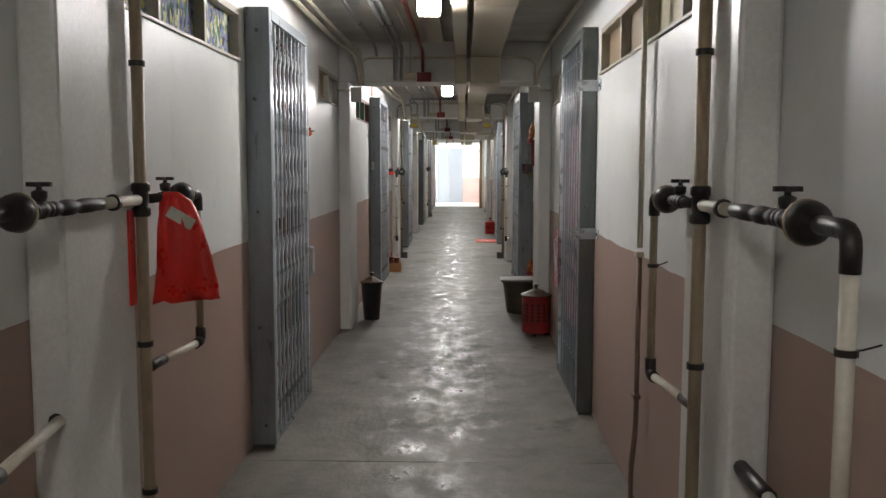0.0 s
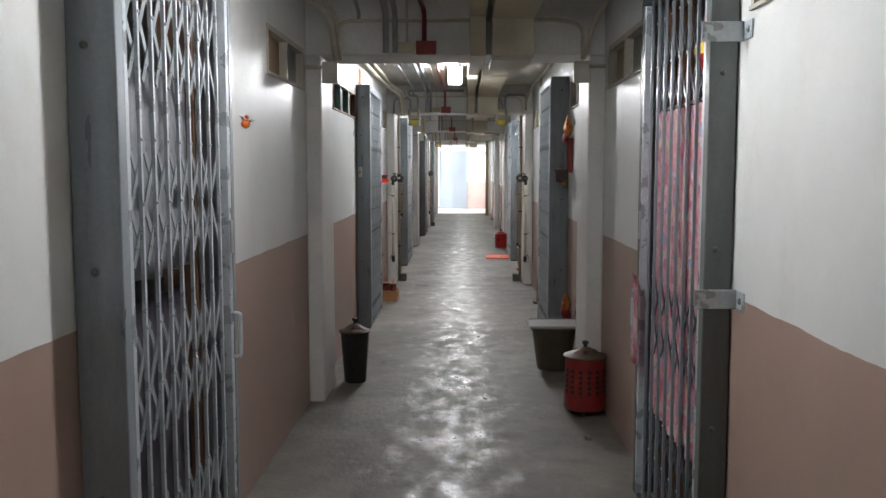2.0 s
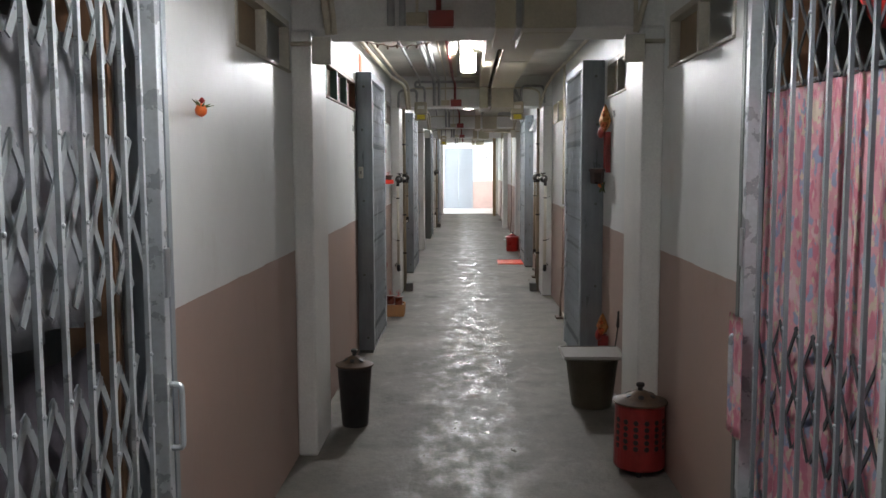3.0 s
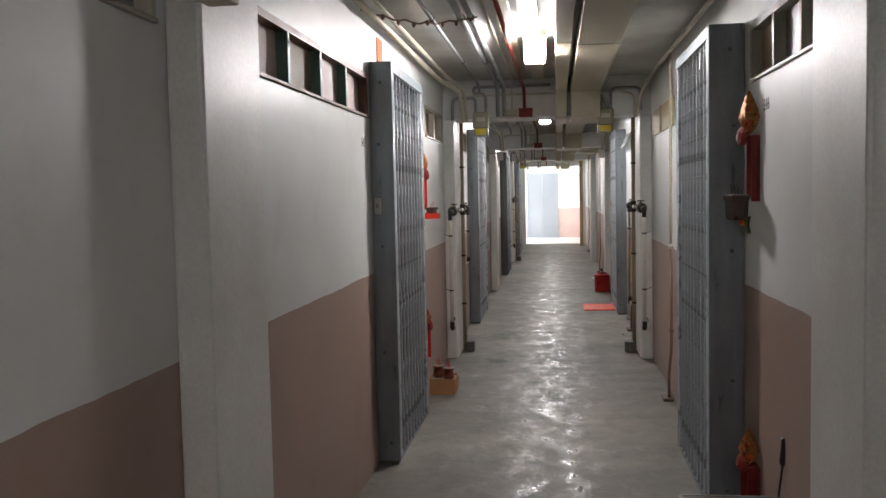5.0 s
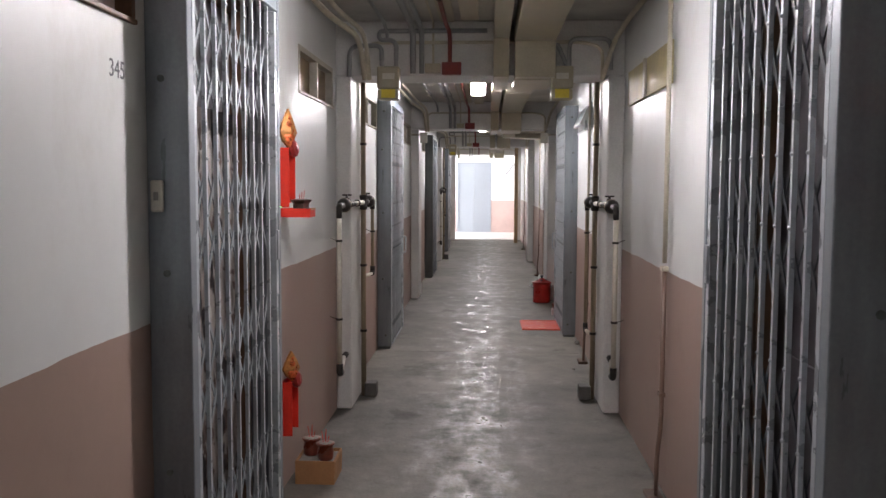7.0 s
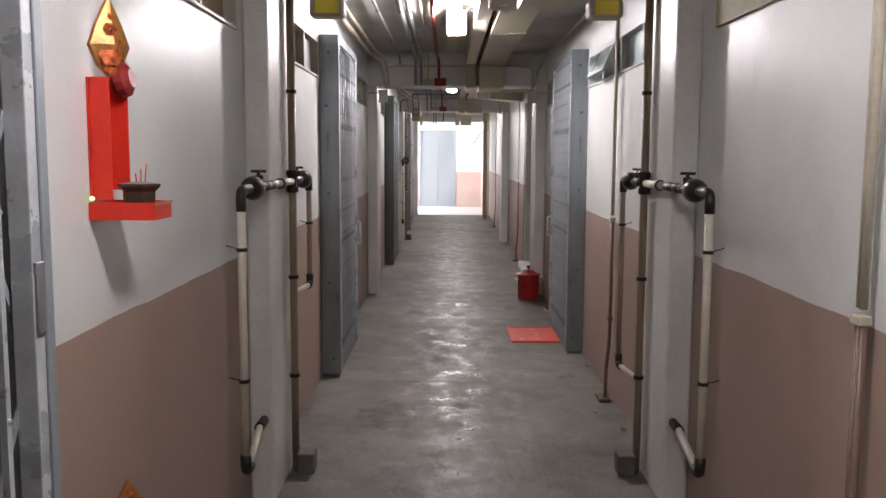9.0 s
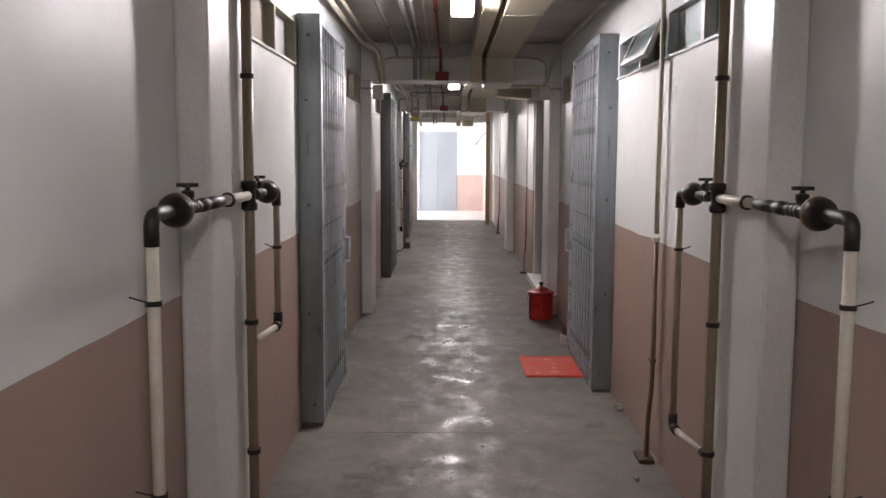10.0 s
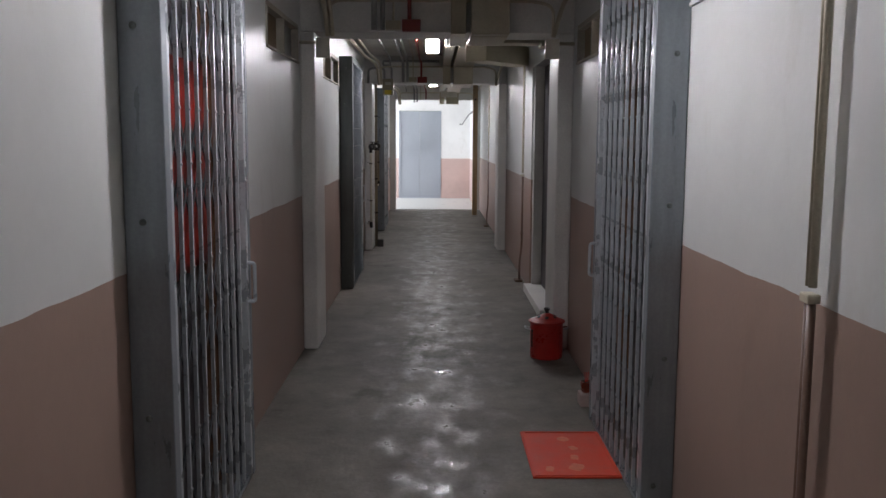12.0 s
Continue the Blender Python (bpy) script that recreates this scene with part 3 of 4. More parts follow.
pen = thing("pendant", XL - 0.02, 4.573, 1.9, "small orange pendant behind the gate", "ornament")
part("tassel", lathe([(0.004, -0.07), (0.016, -0.05), (0.014, 0.0), (0.004, 0.02)], 10), ORANGE, pen)
part("cord", rod((0, 0, 0.02), (0, 0, 0.23), 0.002, 6), RED, pen)


# ---- lamps ----
for y in LAMPS:
    l = thing("bulkhead_lamp", 0.015, y, CEIL, "lit box-shaped bulkhead lamp on ceiling bracket", "lamp", "corridor ceiling lamps")
    part("bracket", box(-0.045, 0.045, 0.033, 0.09, -0.12, 0.0, 0.004), METERBOX, l)
    part("back_plate", box(-0.066, 0.066, 0.001, 0.032, -0.2, -0.03, 0.01), METERBOX, l, "beige steel lamp housing")
    part("hood", box(-0.075, 0.075, -0.09, 0.0005, -0.046, -0.034, 0.004), METERBOX, l)
    part("diffuser", box(-0.064, 0.064, -0.085, -0.001, -0.195, -0.047, 0.02), DIM if y < 8 else LIT if y < 13 else BOOSTED, l, "glowing opal diffuser")


# ---- windows in the wall tops ----
def window(name, side, y0, y1, frame_mat, panes, label, rail=0.028):
    """A strip window: outer frame, mullions and one pane a light."""
    sgn = 1 if side == "L" else -1
    xw = XL if side == "L" else XR
    w = tagged(new(name), label, "window", kind="structure")
    z0, z1 = WIN_Z.get(y0, (WZ0, WZ1))
    w.matrix_basis = Matrix.Translation((xw, y0, z0)) @ Matrix.Diagonal((sgn, 1, 1, 1))
    L, H = y1 - y0, z1 - z0
    part("sill", box(-T, 0.012, 0.0, L, 0.0, 0.014, 0.003), frame_mat, w)
    part("head", box(-0.07, 0.004, 0.0, L, H - rail, H), frame_mat, w)
    n = len(panes)
    step = (L - rail) / n
    for i in range(n + 1):
        m = GREEN if (frame_mat is WOOD and 0 < i < n) else frame_mat
        part("mullion", box(-0.07, 0.006, i * step, i * step + rail, 0.015, H - rail - 0.001, 0.003), m, w)
    for i, p in enumerate(panes):
        a, b = i * step + rail + 0.001, (i + 1) * step - 0.001
        if p:
            part("pane", box(-0.045, -0.039, a, b, 0.016, H - rail - 0.002), p, w)
    return w


window("window_1", "L", *WIN_L[0], FRAME, [PRINT, PRINT, PRINT], "strip window with printed curtain behind the panes")
window("window_2", "L", *WIN_L[1], FRAME, [BOARD, FROST], "small strip window in cream wooden frame")
window("window_3", "L", *WIN_L[2], WOOD, [PINKBOARD, BOARD, PINKBOARD, PINKBOARD], "brown framed strip window with green mullions")
window("window_4", "L", *WIN_L[3], FRAME, [BOARD, BOARD], "small dark strip window in wooden frame")
window("window_5", "L", *WIN_L[4], FRAME, [FROST, BOARD, FROST], "strip window in worn cream wooden frame")
window("window_6", "L", *WIN_L[5], FRAME, [BOARD, FROST], "small strip window in cream wooden frame")
window("window_7", "L", *WIN_L[6], FRAME, [BOARD, BOARD, FROST], "strip window in worn cream wooden frame")
window("window_8", "L", *WIN_L[7], FRAME, [BOARD, BOARD], "small strip window in cream wooden frame")
window("window_9", "R", *WIN_R[0], FRAME, [BOARD, YELLOWED, BOARD, BOARD], "strip window closed with brown boards")
window("window_10", "R", *WIN_R[1], FRAME, [FROST, BOARD], "small strip window in cream wooden frame")
window("window_11", "R", *WIN_R[2], FRAME, [FROST, FROST, BOARD], "strip window with flaking cream frame")
w12 = window("window_12", "R", *WIN_R[3], ALU, [TEAL, TEAL, None, TEAL], "white aluminium strip window, one light tilted open", 0.036)
window("window_13", "R", *WIN_R[4], FRAME, [BOARD, BOARD], "small strip window in cream wooden frame")
# the tilted leaf hangs from the head and leans into the corridor at its foot
leaf = part("casement", cells(((-0.012, 0.012), (0.0, 0.03, 0.52, 0.55), (-0.2, -0.17, -0.03, 0.0)), lambda x, y, z: y < 0.03 or y > 0.52 or z > -0.03 or z < -0.17), ALU, w12, "tilted open casement")
leaf.matrix_basis = pose(0.015, 1.19, 0.205, 0, -24, 0)
lp = part("casement_pane", box(-0.003, 0.003, 0.031, 0.519, -0.169, -0.031), TEAL, leaf)

board = tagged(thing("trim_boarding", XR - 0.001, 11.62, 1.92, "yellowed boarding fixed high on the wall", "boarding"), kind="structure")
part("board", box(-0.014, 0, 0, 1.22, 0, 0.2, 0.003), YELLOWED, board)
part("batten", box(-0.03, -0.0145, 0.6, 0.64, 0, 0.2, 0.003), FRAME, board)


# ---- ceiling services ----
def bay_runs():
    ends = [Y0, *PILLARS[1:], Y1]
    return [(a + (DEPTH if a in PILLARS else 0), b) for a, b in zip(ends, ends[1:])]


for a, b in bay_runs():
    d = thing("air_duct", 0.0, a, 0.0, "cream rectangular duct, dipping under the beams", "duct", "cream ducts along the ceiling")
    e = b - a
    for x0, x1, low in ((0.14, 0.235, 2.335), (0.27, 0.515, 2.32)):
        part("run", box(x0, x1, 0.14, e - 0.14, low, CEIL - 0.004, 0.004), CREAM, d)
        part("drop", box(x0, x1, e - 0.138, e - 0.004, 2.105, low + 0.1, 0.004), CREAM, d)
        part("rise", box(x0, x1, 0.004, 0.138, 2.105, low + 0.1, 0.004), CREAM, d)
        part("seam", box(x0 - 0.003, x1 + 0.003, e * 0.5, e * 0.5 + 0.03, low - 0.003, CEIL - 0.006, 0.001), CREAM, d)
    strip = thing("ceiling_batten", 0.0, a, CEIL, "cream cable trunking under the ceiling", "trunking", "cable trunking along the ceiling")
    part("cover", box(-0.055, 0.05, 0.01, e - 0.3, -0.055, -0.001, 0.004), CREAM, strip)
for y in PILLARS[1:]:
    s = thing("duct_sleeve", 0.0, y, 0.0, "cream duct section passing below the beam", "duct", "cream ducts along the ceiling")
    part("sleeve", box(0.14, 0.235, -0.003, DEPTH + 0.003, 2.105, BEAM - 0.001, 0.003), CREAM, s)
    part("sleeve", box(0.27, 0.515, -0.003, DEPTH + 0.003, 2.102, BEAM - 0.001, 0.003), CREAM, s)


def pipe(name, pts, r, mat, label, category="pipe", group="", clips=(), bend=0.06):
    p = thing(name, 0, 0, 0, label, category, group)
    part("tube", tube(pts, r, bend), mat, p, smooth=True)
    for c, way in clips:
        part("clip", rod(Vector(c) - Vector(way) * 0.008, Vector(c) + Vector(way) * 0.008, r + 0.004, 12), IRON, p)
    return p


for k, (a, b) in enumerate(bay_runs()):
    y = b
    for i, (x, z, r, mat) in enumerate(((-0.79, 2.40, 0.017, CREAMPIPE), (-0.735, 2.425, 0.014, CREAMPIPE))):
        pipe("wall_conduit", [(x, a + 0.02, z), (x, b - 0.55, z), (x + 0.11 - 0.02 * i, b - 0.12, z - 0.05), (-0.66 + 0.03 * i, b - 0.04, 2.1)], r, mat, "cream painted conduit along the wall's top", "conduit", "conduits along the ceiling", bend=0.15)
    for x, r, mat in ((-0.53, 0.011, CONDUIT), (-0.37, 0.019, CONDUIT), (-0.315, 0.016, CONDUIT)):
        pipe("ceiling_conduit", [(x, a + 0.02, CEIL - 0.035), (x, b - 0.1, CEIL - 0.035), (x + 0.01, b - 0.03, CEIL - 0.09), (x + 0.01, b - 0.03, 2.14 + 0.2 * (x < -0.4))], r, mat, "grey steel conduit under the ceiling", "conduit", "conduits along the ceiling",
             [((x, yy, CEIL - 0.035), (0, 1, 0)) for yy in (a + 0.6, a + 2.2, a + 3.8)])
    pipe("thin_cable", [(-0.235, a + 0.02, CEIL - 0.012), (-0.235, b - 0.06, CEIL - 0.012), (-0.235, b - 0.012, CEIL - 0.05), (-0.235, b - 0.012, 2.2)], 0.007, CREAMPIPE, "thin cream cable under the ceiling", "cable", "conduits along the ceiling")
    pipe("sprinkler_pipe", [(-0.15, a + 0.02, CEIL - 0.05), (-0.15, b - 0.16, CEIL - 0.05), (-0.13, b - 0.04, CEIL - 0.08), (-0.13, b - 0.04, 2.2)], 0.0135, REDPIPE, "red painted pipe under the ceiling", "pipe", "conduits along the ceiling",
         [((-0.15, yy, CEIL - 0.05), (0, 1, 0)) for yy in (a + 0.9, a + 2.9, a + 4.2)])
    pipe("beam_conduit", [(-0.66, b - 0.02, 2.12), (-0.66, b - 0.02, 2.33), (0.1, b - 0.02, 2.33), (0.68, b - 0.02, 2.33), (0.81, b - 0.02, 2.30), (0.81, b - 0.03, 2.1)], 0.011, CREAMPIPE, "cream conduit across the beam's face", "conduit", "conduits along the ceiling", bend=0.1)
    pipe("wall_conduit", [(0.92, a + 0.02, 2.42), (0.92, b - 0.4, 2.42), (0.87, b - 0.05, 2.32), (0.81, b - 0.035, 2.1)], 0.015, CREAMPIPE, "cream painted conduit along the wall's top", "conduit", "conduits along the ceiling", bend=0.12)
    if b == Y1:
        continue
    rb = thing("alarm_box", -0.12, b - 0.036, 2.165, "small red junction box on the beam", "junction box", "red boxes on the beams")
    part("case", box(-0.055, 0.06, -0.035, 0.035, -0.035, 0.035, 0.005), REDPIPE, rb)
    part("lid", box(-0.058, 0.063, -0.042, -0.036, -0.038, 0.038, 0.003), REDPIPE, rb)
    cb = thing("junction_box", -0.235, b - 0.03, 2.17, "cream junction box on the beam", "junction box", "cream boxes on the beams")
    part("case", box(-0.05, 0.048, -0.028, 0.028, -0.028, 0.028, 0.004), CREAM, cb)
    for x in (-0.69, 0.80) if k in (1, 3) else ():
        jb = thing("junction_box", x, b - 0.03, 2.02, "cream junction box on the pillar top", "junction box", "cream boxes on the pillars")
        part("case", box(-0.042, 0.042, -0.04, 0.028, -0.06, 0.06, 0.006), CREAM, jb)
        part("lid", box(-0.046, 0.046, -0.047, -0.041, -0.064, 0.064, 0.003), PVC, jb)
        pipe("short_conduit", [(x + (-0.05 if x < 0 else 0.05), b - 0.015, 2.06), ((XL if x < 0 else XR) + (0.004 if x < 0 else -0.004), b - 0.015, 2.06)], 0.011, CREAMPIPE, "short conduit from box to wall", "conduit")


def gas_meter(x, y, z, label):
    g = thing("gas_meter", x, y, z, label, "meter", "meters under the beams")
    part("case", box(-0.07, 0.07, -0.05, 0.05, -0.02, 0.12, 0.012), METERBOX, g)
    part("base", box(-0.066, 0.066, -0.048, 0.048, -0.085, -0.021, 0.01), METERBOX, g)
    part("label", box(-0.042, 0.045, -0.053, -0.0495, -0.075, -0.022), LABEL, g, "yellow paper label")
    part("dial_window", box(-0.035, 0.04, -0.054, -0.0505, 0.04, 0.075), PVC, g)
    for dx in (-0.045, 0.045):
        part("connector", rod((dx, 0, 0.12), (dx, 0, 0.16), 0.014), CONDUIT, g)
    return g


for x, y in ((-0.51, 13.01), (0.56, 13.01), (-0.55, 23.8)):
    gas_meter(x, y, 2.06, "beige gas meter with yellow label by the beam")
    s = -1 if x < 0 else 1
    pipe("gas_pipe", [(x - 0.045, y, 2.22), (x - 0.045, y, 2.31), (x - 0.045 - (0.2 if s < 0 else -0.02), y, 2.31), (x - 0.25 if s < 0 else x + 0.06, y, 2.12)], 0.015, CONDUIT, "grey gas pipe bent down to the meter", "pipe")
    if s < 0:
        pipe("gas_pipe", [(x + 0.045, y, 2.22), (x + 0.045, y, 2.345), (x - 0.06, y, 2.345), (x - 0.06, y, 2.40), (0.1, y, 2.40)], 0.015, CONDUIT, "grey gas pipe along the beam", "pipe")
    else:
        pipe("gas_pipe", [(x + 0.045, y, 2.22), (x + 0.045, y, 2.35), (x + 0.3, y, 2.35), (x + 0.3, y, 2.16)], 0.014, CONDUIT, "dark grey pipe along the beam", "pipe")

# branch ducts past the fourth pillars
br = thing("branch_duct", 0.0, 0.0, 0.0, "cream branch duct turning to the wall", "duct")
bm = box(-0.12, 0.12, 0.0, 0.75, -0.09, 0.09, 0.004)
bm.transform(pose(0.42, 20.85, 2.24, 0, 0, -40))
part("diagonal_run", bm, CREAM, br)
part("cross_run", box(0.517, 0.87, 19.0, 19.17, 2.12, 2.3, 0.004), CREAM, br)
bm = box(-0.085, 0.085, 0.0, 0.2, -0.2, 0.0, 0.004)
bm.transform(pose(0.885, 18.99, 2.30))
part("elbow", bm, CREAM, br)
for k in range(4):
    pipe("black_cable", [(0.80 + 0.03 * k, 18.9, 2.3), (0.84 + 0.02 * k, 18.92, 2.16 - 0.02 * k), (0.87, 18.95, 2.02), (0.93, 19.05, 2.1 + 0.03 * k)], 0.007, IRON, "looped black cable by the branch duct", "cable", "loose black cables", bend=0.12)


# ---- water meters and their pipes ----
VALVE_AXIS = pose(0, 0, 0, -90, 0, 0) @ Matrix.Diagonal((0.86, 0.86, 0.9, 1))


def valve_into(root, y, z, name="stop_valve"):
    v = part(name, lathe([(0.015, -0.05), (0.021, -0.045), (0.021, -0.03), (0.016, -0.024), (0.024, -0.01), (0.024, 0.01), (0.016, 0.024), (0.021, 0.03), (0.021, 0.045), (0.015, 0.05)], 14, Matrix.Translation((0, y, z)) @ VALVE_AXIS), IRON, root, smooth=True)
    part("stem", lathe([(0.014, 0.02), (0.017, 0.03), (0.017, 0.042), (0.007, 0.046), (0.006, 0.058)], 12, Matrix.Translation((0, y, z))), IRON, v)
    part("handwheel", cells(((-0.027, -0.006, 0.006, 0.027), (y - 0.027, y - 0.006, y + 0.006, y + 0.027), (z + 0.053, z + 0.063)), lambda a, b, c: abs(a) < 0.006 or abs(b - y) < 0.006), IRON, v)


def meter_into(root, y, z):
    m = part("water_meter", lathe([(0.018, -0.06), (0.022, -0.05), (0.038, -0.036), (0.047, -0.014), (0.048, 0.012), (0.042, 0.03), (0.024, 0.044), (0.019, 0.06)], 22, Matrix.Translation((0, y, z)) @ VALVE_AXIS), IRON, root, smooth=True)
    part("brass_ring", lathe([(0.0485, 0.006), (0.0505, 0.009), (0.0505, 0.014), (0.0485, 0.017)], 22, Matrix.Translation((0, y, z)) @ VALVE_AXIS), OLIVEPIPE, m)


def meter_set(side, yp, label, far_low, shift=0.13, near_low=0.4, ry=0.25):
    """Riser at the pillar's far edge, a feed each way along y, each with a valve, a meter and a drop pipe."""
    sgn = 1 if side == "L" else -1
    xf = FL if side == "L" else FR
    root = new("water_pipework")
    root.matrix_basis = Matrix.Translation((xf + sgn * 0.024, yp + shift, 0)) @ Matrix.Diagonal((sgn, 1, 1, 1))
    tagged(root, label, "pipework", "water pipework on the pillars")
    z = 1.328
    part("riser", rod((0, ry, 0.0), (0, ry, BEAM), 0.0175, 14), OLIVEPIPE, root, "stained olive riser pipe", True)
    for zz in (0.45, 0.9, 1.72):
        part("clip", rod((0, ry, zz - 0.008), (0, ry, zz + 0.008), 0.023, 14), IRON, root)
    part("tee", lathe([(0.022, -0.05), (0.027, -0.045), (0.027, -0.026), (0.022, -0.022), (0.022, 0.022), (0.027, 0.026), (0.027, 0.045), (0.022, 0.05)], 14, Matrix.Translation((0, ry, z))), IRON, root, smooth=True)
    part("feed_pipe", rod((0, ry - 0.03, z), (0, -0.12, z), 0.016, 12), WHITEPIPE, root, "yellowed white feed pipe", True)
    part("clip", rod((0, -0.04, z), (0, -0.024, z), 0.023, 12), IRON, root)
    knobs = [(0.014, -0.40), (0.0185, -0.392), (0.0185, -0.37), (0.0125, -0.362), (0.0125, -0.335), (0.0195, -0.325), (0.0195, -0.285), (0.0125, -0.275), (0.0125, -0.24), (0.0185, -0.23), (0.0185, -0.175), (0.0165, -0.165), (0.0165, -0.12)]
    part("coupling", lathe(knobs, 12, Matrix.Translation((0, 0, z)) @ pose(0, 0, 0, -90, 0, 0)), IRON, root, "blackened iron couplings", True)
    valve_into(root, -0.44, z)
    meter_into(root, -0.545, z)
    part("elbow", tube([(0, -0.59, z), (0, -0.72, z), (0, -0.72, z - 0.07)], 0.0172, 0.05, 12), IRON, root, smooth=True)
    part("drop_pipe", rod((0, -0.72, z - 0.06), (0, -0.72, near_low + 0.02), 0.0145, 12), WHITEPIPE, root, "yellowed white drop pipe", True)
    for zz in (max(0.68, near_low + 0.16), 1.13):
        part("clip", rod((0, -0.72, zz - 0.006), (0, -0.72, zz + 0.006), 0.019, 12), IRON, root)
        part("clip_arm", tube([(0, -0.72, zz), (-0.025, -0.728, zz + 0.006), (-0.05, -0.735, zz + 0.016)], 0.002, 0.02, 6), IRON, root)
    part("low_elbow", tube([(0, -0.72, near_low + 0.06), (0, -0.72, near_low), (0, -0.66, near_low)], 0.019, 0.03, 12), IRON, root, smooth=True)
    part("return_pipe", rod((0, -0.68, near_low), (-0.06, -0.22, near_low), 0.0145, 12), WHITEPIPE, root, smooth=True)
    part("end_elbow", tube([(-0.06, -0.24, near_low), (-0.06, -0.19, near_low), (-0.06, -shift - 0.004, near_low)], 0.019, 0.02, 10), IRON, root, smooth=True)
    # the far feed
    part("far_feed", rod((0, ry + 0.02, z), (0, 0.56, z), 0.0145, 12), IRON, root, smooth=True)
    valve_into(root, 0.38, z)
    meter_into(root, 0.53, z)
    part("elbow", tube([(0, 0.575, z), (0, 0.71, z), (0, 0.71, z - 0.06)], 0.018, 0.04, 12), IRON, root, smooth=True)
    part("drop_pipe", rod((0, 0.71, z - 0.05), (0, 0.71, far_low + 0.02), 0.013, 12), OLIVEPIPE, root, "stained drop pipe", True)
    for zz in (1.1,):
        part("clip", rod((0, 0.71, zz), (0, 0.71, zz + 0.012), 0.018, 12), IRON, root)
        part("clip_arm", tube([(0, 0.71, zz + 0.006), (-0.025, 0.705, zz + 0.01), (-0.045, 0.70, zz + 0.02)], 0.002, 0.02, 6), IRON, root)
    part("low_elbow", tube([(0, 0.71, far_low + 0.05), (0, 0.71, far_low), (0, 0.65, far_low)], 0.018, 0.03, 12), IRON, root, smooth=True)
    part("return_pipe", rod((0, 0.66, far_low), (-0.03, 0.39, far_low), 0.013, 12), WHITEPIPE, root, smooth=True)
    part("end_elbow", tube([(-0.03, 0.41, far_low), (-0.035, 0.33, far_low), (-0.035, 0.3, far_low)], 0.017, 0.02, 10), IRON, root, smooth=True)
    block = thing("concrete_block", xf + sgn * 0.075, yp + shift + ry, 0.0, "small grey concrete block at the riser's foot", "block", "blocks at the risers' feet")
    part("block", box(-0.04, 0.04, -0.05, 0.05, 0, 0.095, 0.008), CONCRETE, block)


for i in (1, 3, 5):
    for side in ("L", "R"):
        if i == 5 and side == "R":
            continue
        meter_set(side, PILLARS[i], "iron water meters, valves and pipes on a white pillar", 0.8 if side == "L" else (0.75 if i == 1 else 0.4), *{(1, "L"): (0.28, 0.8, 0.17), (1, "R"): (0.04, 0.7, 0.17)}.get((i, side), (0.13, 0.36)))


# ---- upright conduits on the east wall ----
def wall_riser(x, y, top, label):
    s = -1 if x > 0 else 1
    p = thing("conduit_riser", x, y, 0.0, label, "conduit", "upright wall conduits")
    for dy, r in ((0.0, 0.0105), (0.027, 0.006)):
        part("upper_tube", rod((0, dy, 1.1), (0, dy, top), r, 12), CREAMPIPE, p, "cream painted upper length", True)
        part("lower_tube", tube([(0, dy, 1.08), (0, dy, 0.35), (s * 0.02, dy - 0.02, 0.2), (s * 0.02, dy - 0.02, 0.02)], r, 0.08), BROWNPIPE, p, "brown painted lower length", True)
    part("collar", box(-0.016, 0.016, -0.014, 0.036, 1.062, 1.085, 0.004), CREAMPIPE, p)
    part("saddle", box(-0.015, 0.015, -0.014, 0.036, 0.48, 0.5, 0.003), BROWNPIPE, p)
    part("foot", box(s * 0.02 - 0.045, s * 0.02 + 0.03, -0.07, 0.07, 0.0, 0.022, 0.006), RUST, p)
    return p


wall_riser(XR - 0.035, 3.54, 2.44, "pair of conduits painted cream over brown")
wall_riser(XR - 0.035, 14.62, 2.44, "pair of conduits painted cream over brown")
wall_riser(XR - 0.035, 11.55, 2.44, "cream and brown conduits beside a gate")
wall_riser(XR - 0.035, 21.342, 2.44, "thin conduits painted cream over brown")
wall_riser(XR - 0.035, 26.853, 2.44, "thin conduits painted cream over brown")


